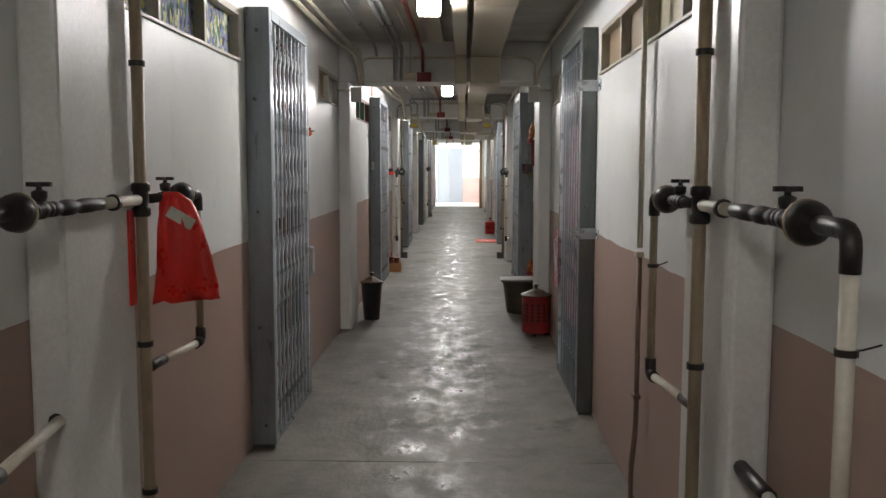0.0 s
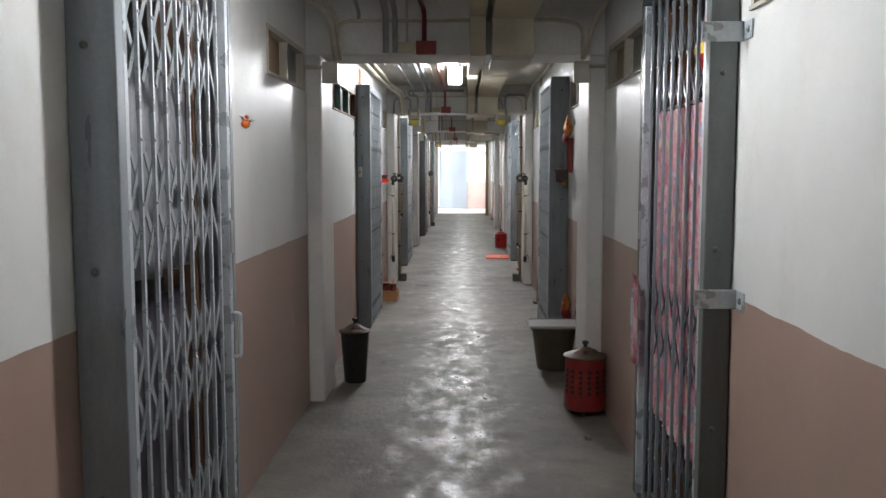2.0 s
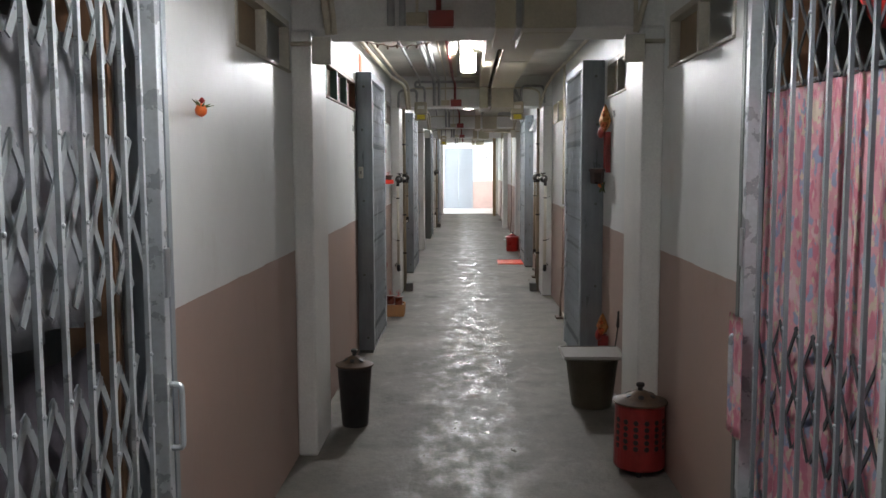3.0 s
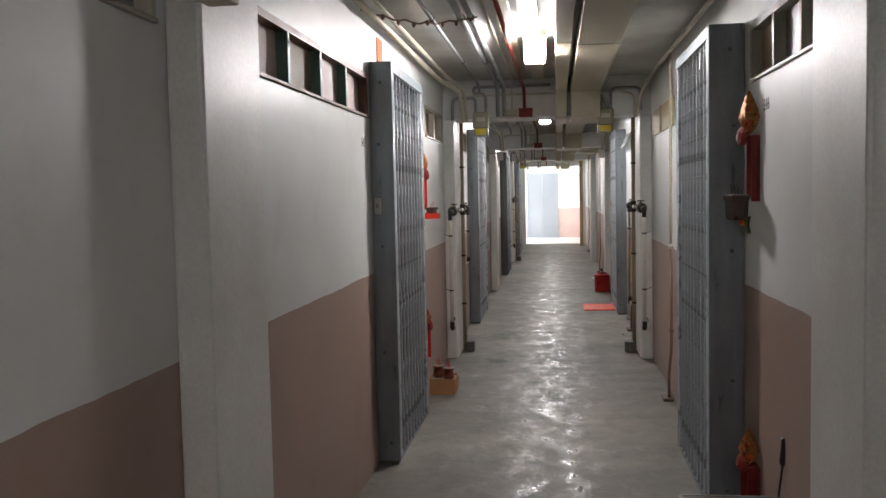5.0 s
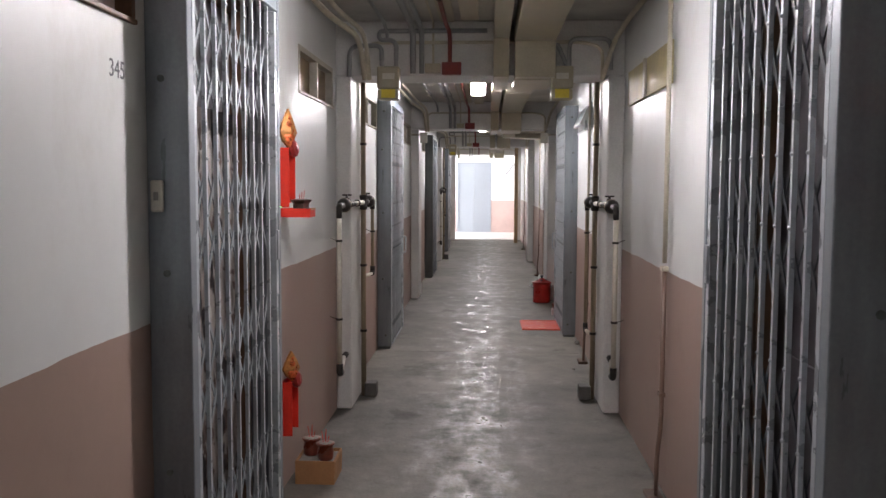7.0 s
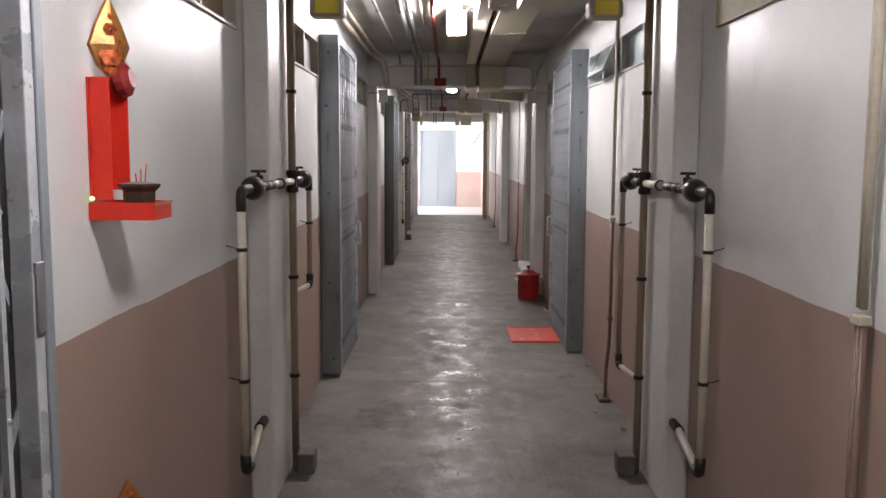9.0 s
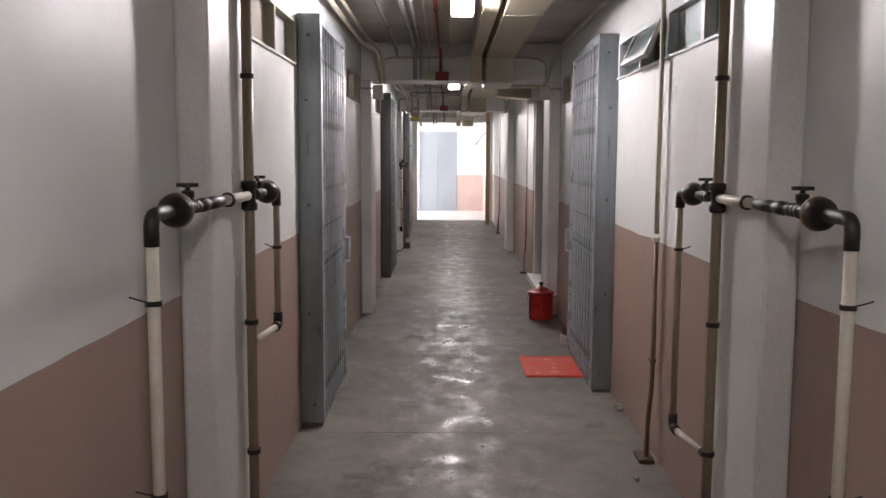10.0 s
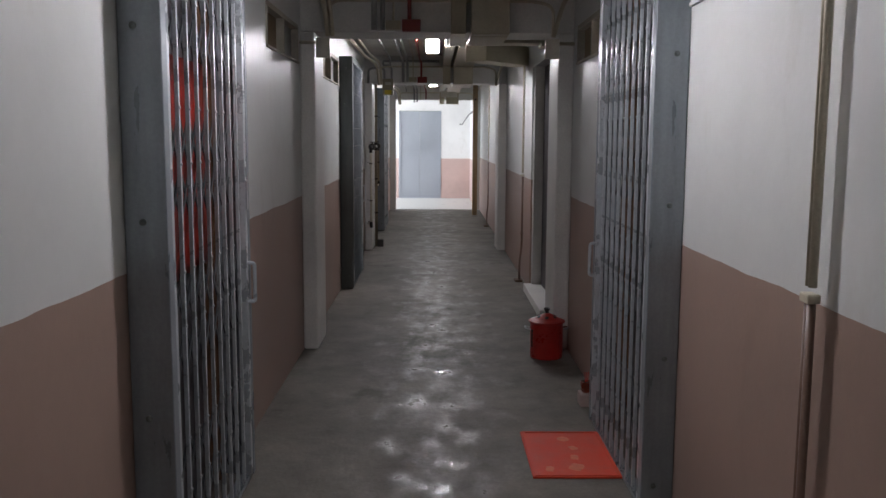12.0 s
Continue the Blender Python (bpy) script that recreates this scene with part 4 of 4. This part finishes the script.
# ---- loose things ----
def tin(name, x, y, r0, r1, h, mat, lid_mat, label, category, holes=0, feet=False, ears=False):
    """A round tin burner or bin: body, rim, coned lid with vents and a knob."""
    b = thing(name, x, y, 0.0, label, category)
    lift = 0.03 if feet else 0.0
    part("body", lathe([(r0 * 0.96, lift), (r0, lift + 0.01), (r0, lift + 0.02), ((r0 + r1) / 2, lift + h * 0.5), (r1, lift + h - 0.012), (r1 + 0.004, lift + h - 0.006), (r1 + 0.004, lift + h)], 32), mat, b, smooth=False)
    lid = part("lid", lathe([(r1 + 0.012, lift + h + 0.0005), (r1 + 0.012, lift + h + 0.008), (r1 * 0.75, lift + h + 0.022), (r1 * 0.3, lift + h + 0.05), (0.02, lift + h + 0.056)], 32), lid_mat, b, "coned tin lid with vents")
    part("knob", lathe([(0.012, lift + h + 0.056), (0.012, lift + h + 0.07), (0.02, lift + h + 0.078), (0.02, lift + h + 0.09), (0.012, lift + h + 0.094)], 14), BLACK, lid)
    # Vents are black discs laid on the lid for the dark of the openings.
    vent = mesh("vent", lathe([(0.014, 0), (0.014, 0.0025), (0.012, 0.003)], 12), BLACK)
    for k in range(6):
        a = k * math.pi / 3 + 0.4
        shared("vent", vent, lid, Matrix.Translation((r1 * 0.55 * math.cos(a), r1 * 0.55 * math.sin(a), lift + h + 0.0345)) @ Euler((0, 0.52, a)).to_matrix().to_4x4())
    # Air holes likewise: the dark inside is a black disc on the body.
    hole = mesh("air_hole", lathe([(0.0125, 0), (0.0125, 0.002), (0.011, 0.0025)], 12), BLACK)
    for k in range(holes):
        a = -2.75 + k * 0.42
        for j in range(5):
            z = lift + h * (0.36 + 0.10 * j)
            r = r0 + (r1 - r0) * (0.36 + 0.1 * j)
            shared("air_hole", hole, b, Matrix.Translation((r * math.cos(a), r * math.sin(a), z)) @ Euler((0, math.pi / 2, a)).to_matrix().to_4x4())
    if feet:
        for k in range(3):
            a = k * 2.1 + 0.3
            part("foot", lathe([(0.012, 0), (0.014, 0.004), (0.012, lift)], 10, Matrix.Translation((r0 * 0.75 * math.cos(a), r0 * 0.75 * math.sin(a), 0))), BLACK, b)
    if ears:
        for s in (-1, 1):
            part("carrying_handle", tube([(s * r1, -0.03, h * 0.8), (s * (r1 + 0.035), -0.03, h * 0.84), (s * (r1 + 0.035), 0.03, h * 0.84), (s * r1, 0.03, h * 0.8)], 0.005, 0.015, 8), STEEL, b)
    return b


tin("ash_bin", -0.635, 8.05, 0.075, 0.096, 0.345, BLACK, RUST, "soot-black tapered tin bin beside a pillar", "bin")
tin("incense_burner", 0.832, 7.32, 0.122, 0.118, 0.31, REDDULL, RUST, "faded red perforated tin burner before a pillar", "burner", holes=6, feet=True)
tin("incense_burner", 0.785, 18.27, 0.108, 0.108, 0.24, RED, RED, "bright red enamelled tin burner before a pillar", "burner", holes=1, ears=True)

tub = thing("tub", 0.765, 8.47, 0.0, "olive tin tub covered with a grey board", "tub")
part("body", lathe([(0.115, 0.0), (0.122, 0.008), (0.135, 0.1), (0.152, 0.24), (0.162, 0.305), (0.168, 0.31), (0.168, 0.318)], 36), TUB, tub)
lidb = part("lid", box(-0.19, 0.19, -0.17, 0.17, 0.3185, 0.3325, 0.005), GREYBOARD, tub, "grey plastic board")
part("rim", cells(((-0.182, -0.175, 0.175, 0.182), (-0.162, -0.155, 0.155, 0.162), (0.3327, 0.3375)), lambda x, y, z: abs(x) > 0.175 or abs(y) > 0.155), GREYBOARD, lidb)

m = thing("door_mat", 0.657, 16.465, 0.0, "orange-red rubber mat before a gate", "mat")
part("mat", box(-0.195, 0.195, -0.29, 0.29, 0.0, 0.009, 0.003), MATRED, m)
part("border", cells(((-0.186, -0.172, 0.172, 0.186), (-0.281, -0.267, 0.267, 0.281), (0.0092, 0.0125)), lambda x, y, z: abs(x) > 0.172 or abs(y) > 0.267), MATRED, m)
for dx, dy, w in ((0.0, 0.18, 0.026), (0.03, 0.06, 0.02), (0.02, -0.06, 0.022), (0.01, -0.18, 0.032), (-0.11, -0.2, 0.022)):
    bm = lathe([(w, 0.0), (w * 0.8, 0.001)], 9, Matrix.Translation((dx, dy, 0.0092)) @ Matrix.Diagonal((1.0, 1.5, 1.0, 1.0)))
    for i, v in enumerate(bm.verts):
        v.co.x += 0.35 * w * math.sin(i * 2.3 + dy * 40)
    part("mark", bm, PALEMAT, m, "worn pale printed mark")

jar = thing("incense_cup", 0.87, 17.22, 0.0, "small red incense cup on a pink block", "incense cup")
part("block", box(-0.04, 0.04, -0.05, 0.05, 0.0, 0.07, 0.006), PINKBOARD, jar)
part("cup", lathe([(0.022, 0.0702), (0.03, 0.08), (0.033, 0.12), (0.036, 0.125), (0.036, 0.13)], 18), CLAY, jar)
for k in range(3):
    part("incense_stick", rod((0.006 * (k - 1), 0.004 * k, 0.128), (0.012 * (k - 1), 0.01 * k, 0.18), 0.0018, 6), REDPAPER, jar)

# cardboard box with clay incense pots, by the west wall
cbx = thing("cardboard_box", -0.715, 11.74, 0.0, "small open brown cardboard box on the floor", "box")
part("box", cells(((-0.095, -0.09, 0.09, 0.095), (-0.11, -0.105, 0.105, 0.11), (0.0, 0.005, 0.115)), lambda x, y, z: z < 0.005 or abs(x) > 0.09 or abs(y) > 0.105), CARD, cbx)
part("flap", box(0.0955, 0.099, -0.1, 0.1, 0.045, 0.11, 0.001), CARD, cbx)
part("sand", box(-0.0895, 0.0895, -0.1045, 0.1045, 0.0055, 0.1), ASH, cbx)


def clay_pot(x, y, z, r, h, label):
    p = thing("incense_pot", x, y, z, label, "incense pot", "brown clay incense pots")
    part("pot", lathe([(r * 0.8, 0), (r * 0.95, 0.01), (r, h * 0.5), (r * 0.9, h * 0.8), (r * 1.15, h * 0.95), (r * 1.15, h)], 20), CLAY, p, smooth=True)
    part("ash", lathe([(r * 0.85, h), (r * 0.6, h + 0.004)], 16), ASH, p)
    for k in range(4):
        a = k * 1.7
        part("incense_stick", rod((0.01 * math.cos(a), 0.01 * math.sin(a), h), (0.018 * math.cos(a), 0.018 * math.sin(a), h + 0.035 + 0.012 * k), 0.0016, 6), REDPAPER, p)
    return p


clay_pot(-0.675, 11.705, 0.1, 0.04, 0.085, "glazed brown clay pot in the box")
clay_pot(-0.76, 11.785, 0.1, 0.042, 0.085, "glazed brown clay pot in the box")


# ---- wall shrines ----
DARKCLAY = surface("dark_glazed_clay", (0.06, 0.028, 0.02), 0.35, vary=0.4, scale=20.0, bumps=0.3)
def shrine(side, y, z, label, gold=0.2, red=0.34, tray=True, leaves=False, paper=REDPAPER, w=0.05):
    """A folded red paper holder with a gilt diamond top; a tray with a clay pot below."""
    sgn = 1 if side == "L" else -1
    s = new("wall_shrine")
    s.matrix_basis = Matrix.Translation((XL if side == "L" else XR, y, z)) @ Matrix.Diagonal((sgn, 1, 1, 1))
    tagged(s, label, "shrine", "red shrines on the walls")
    part("paper_back", box(0.001, 0.006, -w, w, 0.0, red, 0.001), paper, s)
    part("paper_fold", box(0.0065, w, 0.005 - w, 0.01 - w, 0.0, red, 0.001), paper, s)
    part("paper_fold", box(0.0065, 1.2 * w, w - 0.01, w - 0.005, 0.02, red, 0.001), paper, s)
    part("rosette", lathe([(0.03, -0.02), (0.042, -0.008), (0.04, 0.01), (0.022, 0.022)], 14, Matrix.Translation((0.055, 0.03, red)) @ pose(0, 0, 0, 0, 80, 0)), REDDULL, s, "crumpled red paper rosette")
    bm = bmesh.new()
    pts = [(0, 0.0), (-0.03, gold * 0.16), (-0.05, gold * 0.4), (-0.032, gold * 0.66), (-0.014, gold * 0.86), (0, gold), (0.014, gold * 0.86), (0.032, gold * 0.66), (0.05, gold * 0.4), (0.03, gold * 0.16)]
    lo = [bm.verts.new((0.036 + 0.6 * py - 0.005, 0.8 * py + 0.004, red + pz)) for py, pz in pts]
    hi = [bm.verts.new((0.036 + 0.6 * py + 0.006, 0.8 * py - 0.005, red + pz)) for py, pz in pts]
    mid = bm.verts.new((0.056, -0.015, red + gold * 0.42))
    for i in range(10):
        j = (i + 1) % 10
        bm.faces.new((lo[i], lo[j], hi[j], hi[i]))
        bm.faces.new((hi[i], hi[j], mid))
    bm.faces.new(lo[::-1])
    top = part("gilt_top", bm, GOLD, s, "gilt paper flame")
    for k in range(5):
        zz = red + gold * (0.12 + 0.16 * k)
        pw = (0.026, 0.034, 0.03, 0.02, 0.011)[k]
        part("foil_petal", lathe([(pw * 0.7, 0), (pw * 0.8, 0.002), (pw * 0.5, 0.004), (pw * 0.15, 0.007)], 6, Matrix.Translation((0.046, -0.012 + 0.004 * (-1) ** k, zz)) @ pose(0, 0, 0, 78, 0, 40)), GILTRED, top)
    if tray and leaves:
        pot = part("pot", lathe([(0.036, -0.075), (0.044, -0.065), (0.047, 0.0), (0.056, 0.016), (0.056, 0.026)], 6, Matrix.Translation((0.085, 0.0, 0.0))), DARKCLAY, s, "dark six-sided incense pot")
        part("ash", lathe([(0.05, 0.0262), (0.03, 0.03)], 6, Matrix.Translation((0.085, 0.0, 0.0))), ASH, pot)
        for k in range(4):
            part("incense_stick", rod((0.07 + 0.01 * k, 0.008 * k - 0.01, 0.02), (0.068 + 0.012 * k, 0.012 * k - 0.01, 0.05 + 0.008 * k), 0.0018, 6), IRON, pot)
        part("light", lathe([(0.004, 0), (0.006, 0.004), (0.003, 0.009)], 10, Matrix.Translation((0.05, 0.05, red - 0.01))), LED, s, "tiny glowing light")
    elif tray:
        part("tray", cells(((0.001, 0.006, 0.145, 0.15), (-0.06, -0.055, 0.055, 0.06), (-0.045, -0.04, -0.005)), lambda x, yy, zz: zz < -0.04 or x < 0.006 or x > 0.145 or abs(yy) > 0.055), REDPAPER, s)
        part("gilt_edge", box(0.1505, 0.153, -0.058, 0.058, -0.012, -0.004), GOLD, s)
        pot = part("pot", lathe([(0.034, -0.0395), (0.036, -0.03), (0.038, 0.018), (0.05, 0.03), (0.05, 0.036)], 6, Matrix.Translation((0.095, 0.0, 0.0))), DARKCLAY, s)
        part("ash", lathe([(0.042, 0.0362), (0.02, 0.04)], 6, Matrix.Translation((0.095, 0.0, 0.0))), ASH, pot)
        for k in range(3):
            part("incense_stick", rod((0.09 + 0.008 * k, 0.004 * k, 0.035), (0.088 + 0.01 * k, 0.008 * k, 0.06 + 0.01 * k), 0.0015, 6), REDPAPER, pot)
        part("light", lathe([(0.004, 0), (0.006, 0.004), (0.003, 0.009)], 10, Matrix.Translation((0.012, -0.064, 0.0))), LED, s, "tiny glowing light")
    if leaves:
        for k in range(9):
            a = k * 0.9
            bm = lathe([(0.001, 0), (0.008, 0.03), (0.006, 0.06), (0.0008, 0.085)], 6, Matrix.Translation((0.05 + 0.02 * math.cos(a), 0.02 * math.sin(a), -0.06)) @ Euler((math.pi + 0.5 * math.sin(a), 0.5 * math.cos(a), 0)).to_matrix().to_4x4())
            part("leaf", bm, LEAF, s)
        part("fruit", lathe([(0.004, -0.02), (0.018, -0.012), (0.02, 0.0), (0.014, 0.014), (0.004, 0.018)], 14, Matrix.Translation((0.06, 0.0, -0.08))), ORANGE, s)
    return s


shrine("L", 11.57, 1.345, "red paper wall shrine with incense tray", 0.18, 0.275)
shrine("R", 9.07, 1.42, "red paper wall shrine with dark incense pot", 0.18, 0.27, leaves=True, paper=REDDULL, w=0.034)
shrine("L", 11.593, 0.26, "low red paper shrine near the floor", 0.14, 0.26, tray=False)
shrine("R", 9.07, 0.1, "low dark red paper shrine near the floor", 0.15, 0.22, tray=False, paper=REDDULL)

# red plastic bag over the water pipe
bag = thing("plastic_bag", 0, 0, 0, "red plastic bag hung over a water pipe", "bag")
bm, rows = bmesh.new(), []
for j in range(13):
    t = j / 12
    z = 1.345 - 0.335 * t
    half, cx, cy = 0.02 + 0.085 * t ** 0.45, -0.70 + 0.04 * t ** 0.5, 2.74 + 0.02 * t
    ring = []
    for i in range(28):
        a = 2 * math.pi * i / 28
        w = 1 + 0.08 * math.sin(3 * a + 4 * t) + 0.05 * math.sin(7 * a + 9 * t)
        across, deep = half * math.cos(a) * w, 0.026 * math.sin(a) * (0.6 + 0.5 * math.sin(3.1 * t)) * w + 0.006 * math.sin(9 * math.cos(a) + 5 * t)
        ring.append(bm.verts.new((cx + 0.78 * across + 0.62 * deep, cy + 0.62 * across - 0.78 * deep, z + 0.014 * math.sin(5 * a) * t)))
    rows.append(ring)
for r, q in zip(rows, rows[1:]):
    for i in range(28):
        bm.faces.new((r[i], r[(i + 1) % 28], q[(i + 1) % 28], q[i]))
bm.faces.new(rows[0][::-1])
bm.faces.new(rows[-1])
part("bag_body", bm, REDBAG, bag, smooth=True)
part("bag_strip", box(-0.76, -0.746, 2.52, 2.56, 1.02, 1.30, 0.004), REDBAG, bag)
bm = box(-0.045, 0.045, -0.002, 0.002, -0.018, 0.018, 0.001)
bm.transform(pose(-0.665, 2.722, 1.265, 0, 32, 38))
part("pale_print", bm, PVC, bag, "white printed patch")

# house numbers on the walls
def house_number(text, x, y, z, turn, label):
    txt = bpy.data.curves.new("house_number", "FONT")
    txt.body, txt.size, txt.extrude, txt.align_x = text, 0.066, 0.0004, "CENTER"
    txt.materials.append(INK)
    num = tagged(new("house_number", txt), label, "sign", "stencilled house numbers")
    num.matrix_basis = pose(x, y, z, 90, 0, turn)


house_number("345", XL + 0.0012, 9.79, 1.73, 90, "small dark stencilled house number on wall")
house_number("346", XR - 0.0012, 8.93, 1.78, -90, "worn dark stencilled number beside a red shrine")

bell = thing("doorbell", XL + 0.035, 9.969, 1.42, "off-white plastic doorbell on a gate post", "doorbell")
part("case", box(-0.018, 0.018, -0.018, 0.0, -0.045, 0.045, 0.006), PVC, bell)
part("button", box(-0.007, 0.007, -0.022, -0.0185, -0.012, 0.012, 0.001), GREYBOARD, bell)

charm = thing("paper_charm", XL + 0.002, 10.26, 2.2, "orange paper charm above a gate", "charm")
part("sheet", box(0.0, 0.004, -0.07, 0.08, 0.02, 0.16, 0.001), ORANGE, charm)
part("gilt_edge", box(0.0042, 0.006, -0.07, 0.08, 0.02, 0.03), GOLD, charm)

orn = thing("fruit_ornament", XL + 0.001, 5.96, 1.645, "small red and orange ornament with spiky leaves", "ornament")
part("fruit", lathe([(0.004, -0.03), (0.024, -0.018), (0.028, 0.0), (0.02, 0.02), (0.005, 0.03)], 14, Matrix.Translation((0.03, 0, 0))), ORANGE, orn, smooth=True)
part("bow", lathe([(0.004, -0.012), (0.016, 0.0), (0.004, 0.014)], 10, Matrix.Translation((0.035, 0, 0.042))), RED, orn)
for k in range(7):
    a = k * 0.9
    part("leaf", lathe([(0.0008, 0), (0.005, 0.02), (0.0008, 0.06)], 5, Matrix.Translation((0.03, 0, 0.01)) @ Euler((1.1 * math.sin(a), 1.1 * math.cos(a) + 0.3, 0)).to_matrix().to_4x4()), LEAF, orn)
orn.matrix_basis = orn.matrix_basis @ Matrix.Diagonal((0.7, 0.7, 0.7, 1))

# brackets that pin the east gate's frame to the wall
for z in (1.05, 1.865):
    hb = thing("gate_bracket", XR, 4.95, z, "grey steel bracket pinning a gate to the wall", "bracket", "steel gate brackets")
    part("strap", box(-0.132, -0.002, -0.058, -0.052, -0.03, 0.03, 0.002), BAR, hb)
    part("wall_tab", box(-0.006, -0.001, -0.13, -0.0585, -0.028, 0.028, 0.002), BAR, hb)
    shared("bolt", BOLT, hb, Matrix.Translation((-0.006, -0.1, 0)) @ pose(0, 0, 0, 0, -90, 0))

# debris by the east wall
for x, y, w in ((0.94, 15.45, 0.045), (0.80, 14.35, 0.02), (0.90, 14.05, 0.025), (0.78, 6.8, 0.03)):
    st = thing("rubble_lump", x, y, 0.0, "small grey lump of mortar on the floor", "rubble", "mortar lumps on the floor")
    bm = bmesh.new()
    bmesh.ops.create_icosphere(bm, subdivisions=2, radius=1.0)
    for v in bm.verts:
        v.co *= 1 + 0.35 * noise.noise(v.co * 1.7 + Vector((x * 9, y, 0)))
        v.co = Vector((v.co.x * w * 0.6, v.co.y * w, max(0.0, v.co.z * w * 0.5 + w * 0.25)))
    part("lump", bm, ASH, st)

# recessed door and step past the third east pillar
step = thing("door_step", XR, 19.452, 0.0, "low concrete step at a recessed door", "step")
part("step", box(-0.07, 0.1, 0.02, 1.33, 0.0, 0.075, 0.008), WHITE, step)
rd = thing("recessed_door", XR + 0.09, 19.484, 0.0755, "dark steel door set back in the wall", "door")
part("leaf", box(0.0, 0.04, 0.0, 1.28, 0.0, 2.02, 0.003), DOORPAINT, rd)
part("jamb", box(-0.088, -0.002, 1.22, 1.285, 0.0, 2.02, 0.004), WHITE, rd)
part("pull", tube([(-0.002, 0.12, 0.9), (-0.035, 0.12, 0.9), (-0.035, 0.12, 1.05), (-0.002, 0.12, 1.05)], 0.007, 0.015, 8), STEEL, rd)

# lobby end
post = thing("timber_post", 0.80, 29.0, 0.0, "varnished timber post near the lobby", "post")
part("post", box(-0.045, 0.045, -0.045, 0.045, 0.0, CEIL - 0.002, 0.006), POSTWOOD, post)
part("knot_plate", lathe([(0.02, 0), (0.018, 0.004)], 12, Matrix.Translation((0, -0.0455, 2.15)) @ pose(0, 0, 0, 90, 0, 0)), RUST, post)
arm = thing("stay_arm", 0.888, 31.3, 0.0, "dark metal stay arm on the lobby wall", "arm")
part("arm", tube([(0, 0, 2.02), (-0.12, 0.05, 1.93), (-0.26, 0.1, 1.72), (-0.31, 0.1, 1.74)], 0.016, 0.04), CONDUIT, arm)
part("plate", box(-0.008, -0.001, -0.04, 0.04, 1.94, 2.1, 0.002), CONDUIT, arm)
ex = thing("exit_sign", 0.32, 29.6, CEIL, "small white hanging box sign near lobby", "sign")
part("hanger", rod((0, 0, -0.12), (0, 0, -0.002), 0.008), CONDUIT, ex)
part("case", box(-0.16, 0.16, -0.02, 0.02, -0.25, -0.121, 0.006), PVC, ex)


# poker leaning on the wall
pk = thing("poker", 0.885, 8.6, 0.0, "thin iron poker with black grip leaning on wall", "poker")
part("shaft", rod((0, 0, 0.002), (0.066, 0.04, 0.46), 0.004, 8), IRON, pk)
part("grip", lathe([(0.006, 0), (0.013, 0.012), (0.014, 0.08), (0.017, 0.1), (0.008, 0.108)], 10, Matrix.Translation((0.064, 0.039, 0.45)) @ pose(0, 0, 0, -5, 8, 0)), BLACK, pk)

# flat cable trunking along the ceiling, bay by bay
for a, b in zip(PILLARS, PILLARS[1:] + (Y1,)):
    tr = thing("cable_trunking", -0.145, a + DEPTH + 0.06, CEIL, "flat cream cable trunking under the ceiling", "trunking", "ceiling trunking")
    part("channel", box(-0.045, 0.045, 0.0, b - a - DEPTH - 0.12, -0.018, -0.0005, 0.002), CREAM, tr)
    part("cover", box(-0.041, 0.041, 0.003, b - a - DEPTH - 0.123, -0.023, -0.0184, 0.001), CREAM, tr)

# dusty cords and cobwebbed strands under the ceiling
rng = random.Random(5)
st = thing("dusty_strands", 0.86, 9.206, CEIL - 0.02, "brown dust-laden strands hanging under the ceiling", "strands")
for k in range(22):
    u, v = rng.uniform(-0.16, 0.1), rng.uniform(-0.3, 0.3)
    pts = [(u, v, 0.0)]
    for j in range(4):
        p = pts[-1]
        pts.append((p[0] + rng.uniform(-0.05, 0.03), p[1] + rng.uniform(-0.06, 0.06), p[2] - rng.uniform(0.005, 0.03)))
    part("strand", tube(pts, 0.0022, 0.01, 5), BROWNPIPE, st)
cd = thing("slack_cable", XL, 9.803, CEIL - 0.04, "dust-laden brown cable slung under the ceiling", "cable")
pts = [(0.002 + 0.036 * j, 0.02 * math.sin(j * 1.9) + 0.02 * j, -0.05 * math.sin(math.pi * j / 16) + 0.006 * math.sin(j * 2.3)) for j in range(17)]
part("sheath", tube(pts, 0.005, 0.01, 6), BROWNPIPE, cd)
for j in range(1, 16, 2):
    p = pts[j]
    part("dust_tuft", lathe([(0.003, -0.02), (0.011, -0.008), (0.009, 0.006), (0.003, 0.012)], 7, Matrix.Translation((p[0], p[1], p[2] - 0.004))), BROWNPIPE, cd)
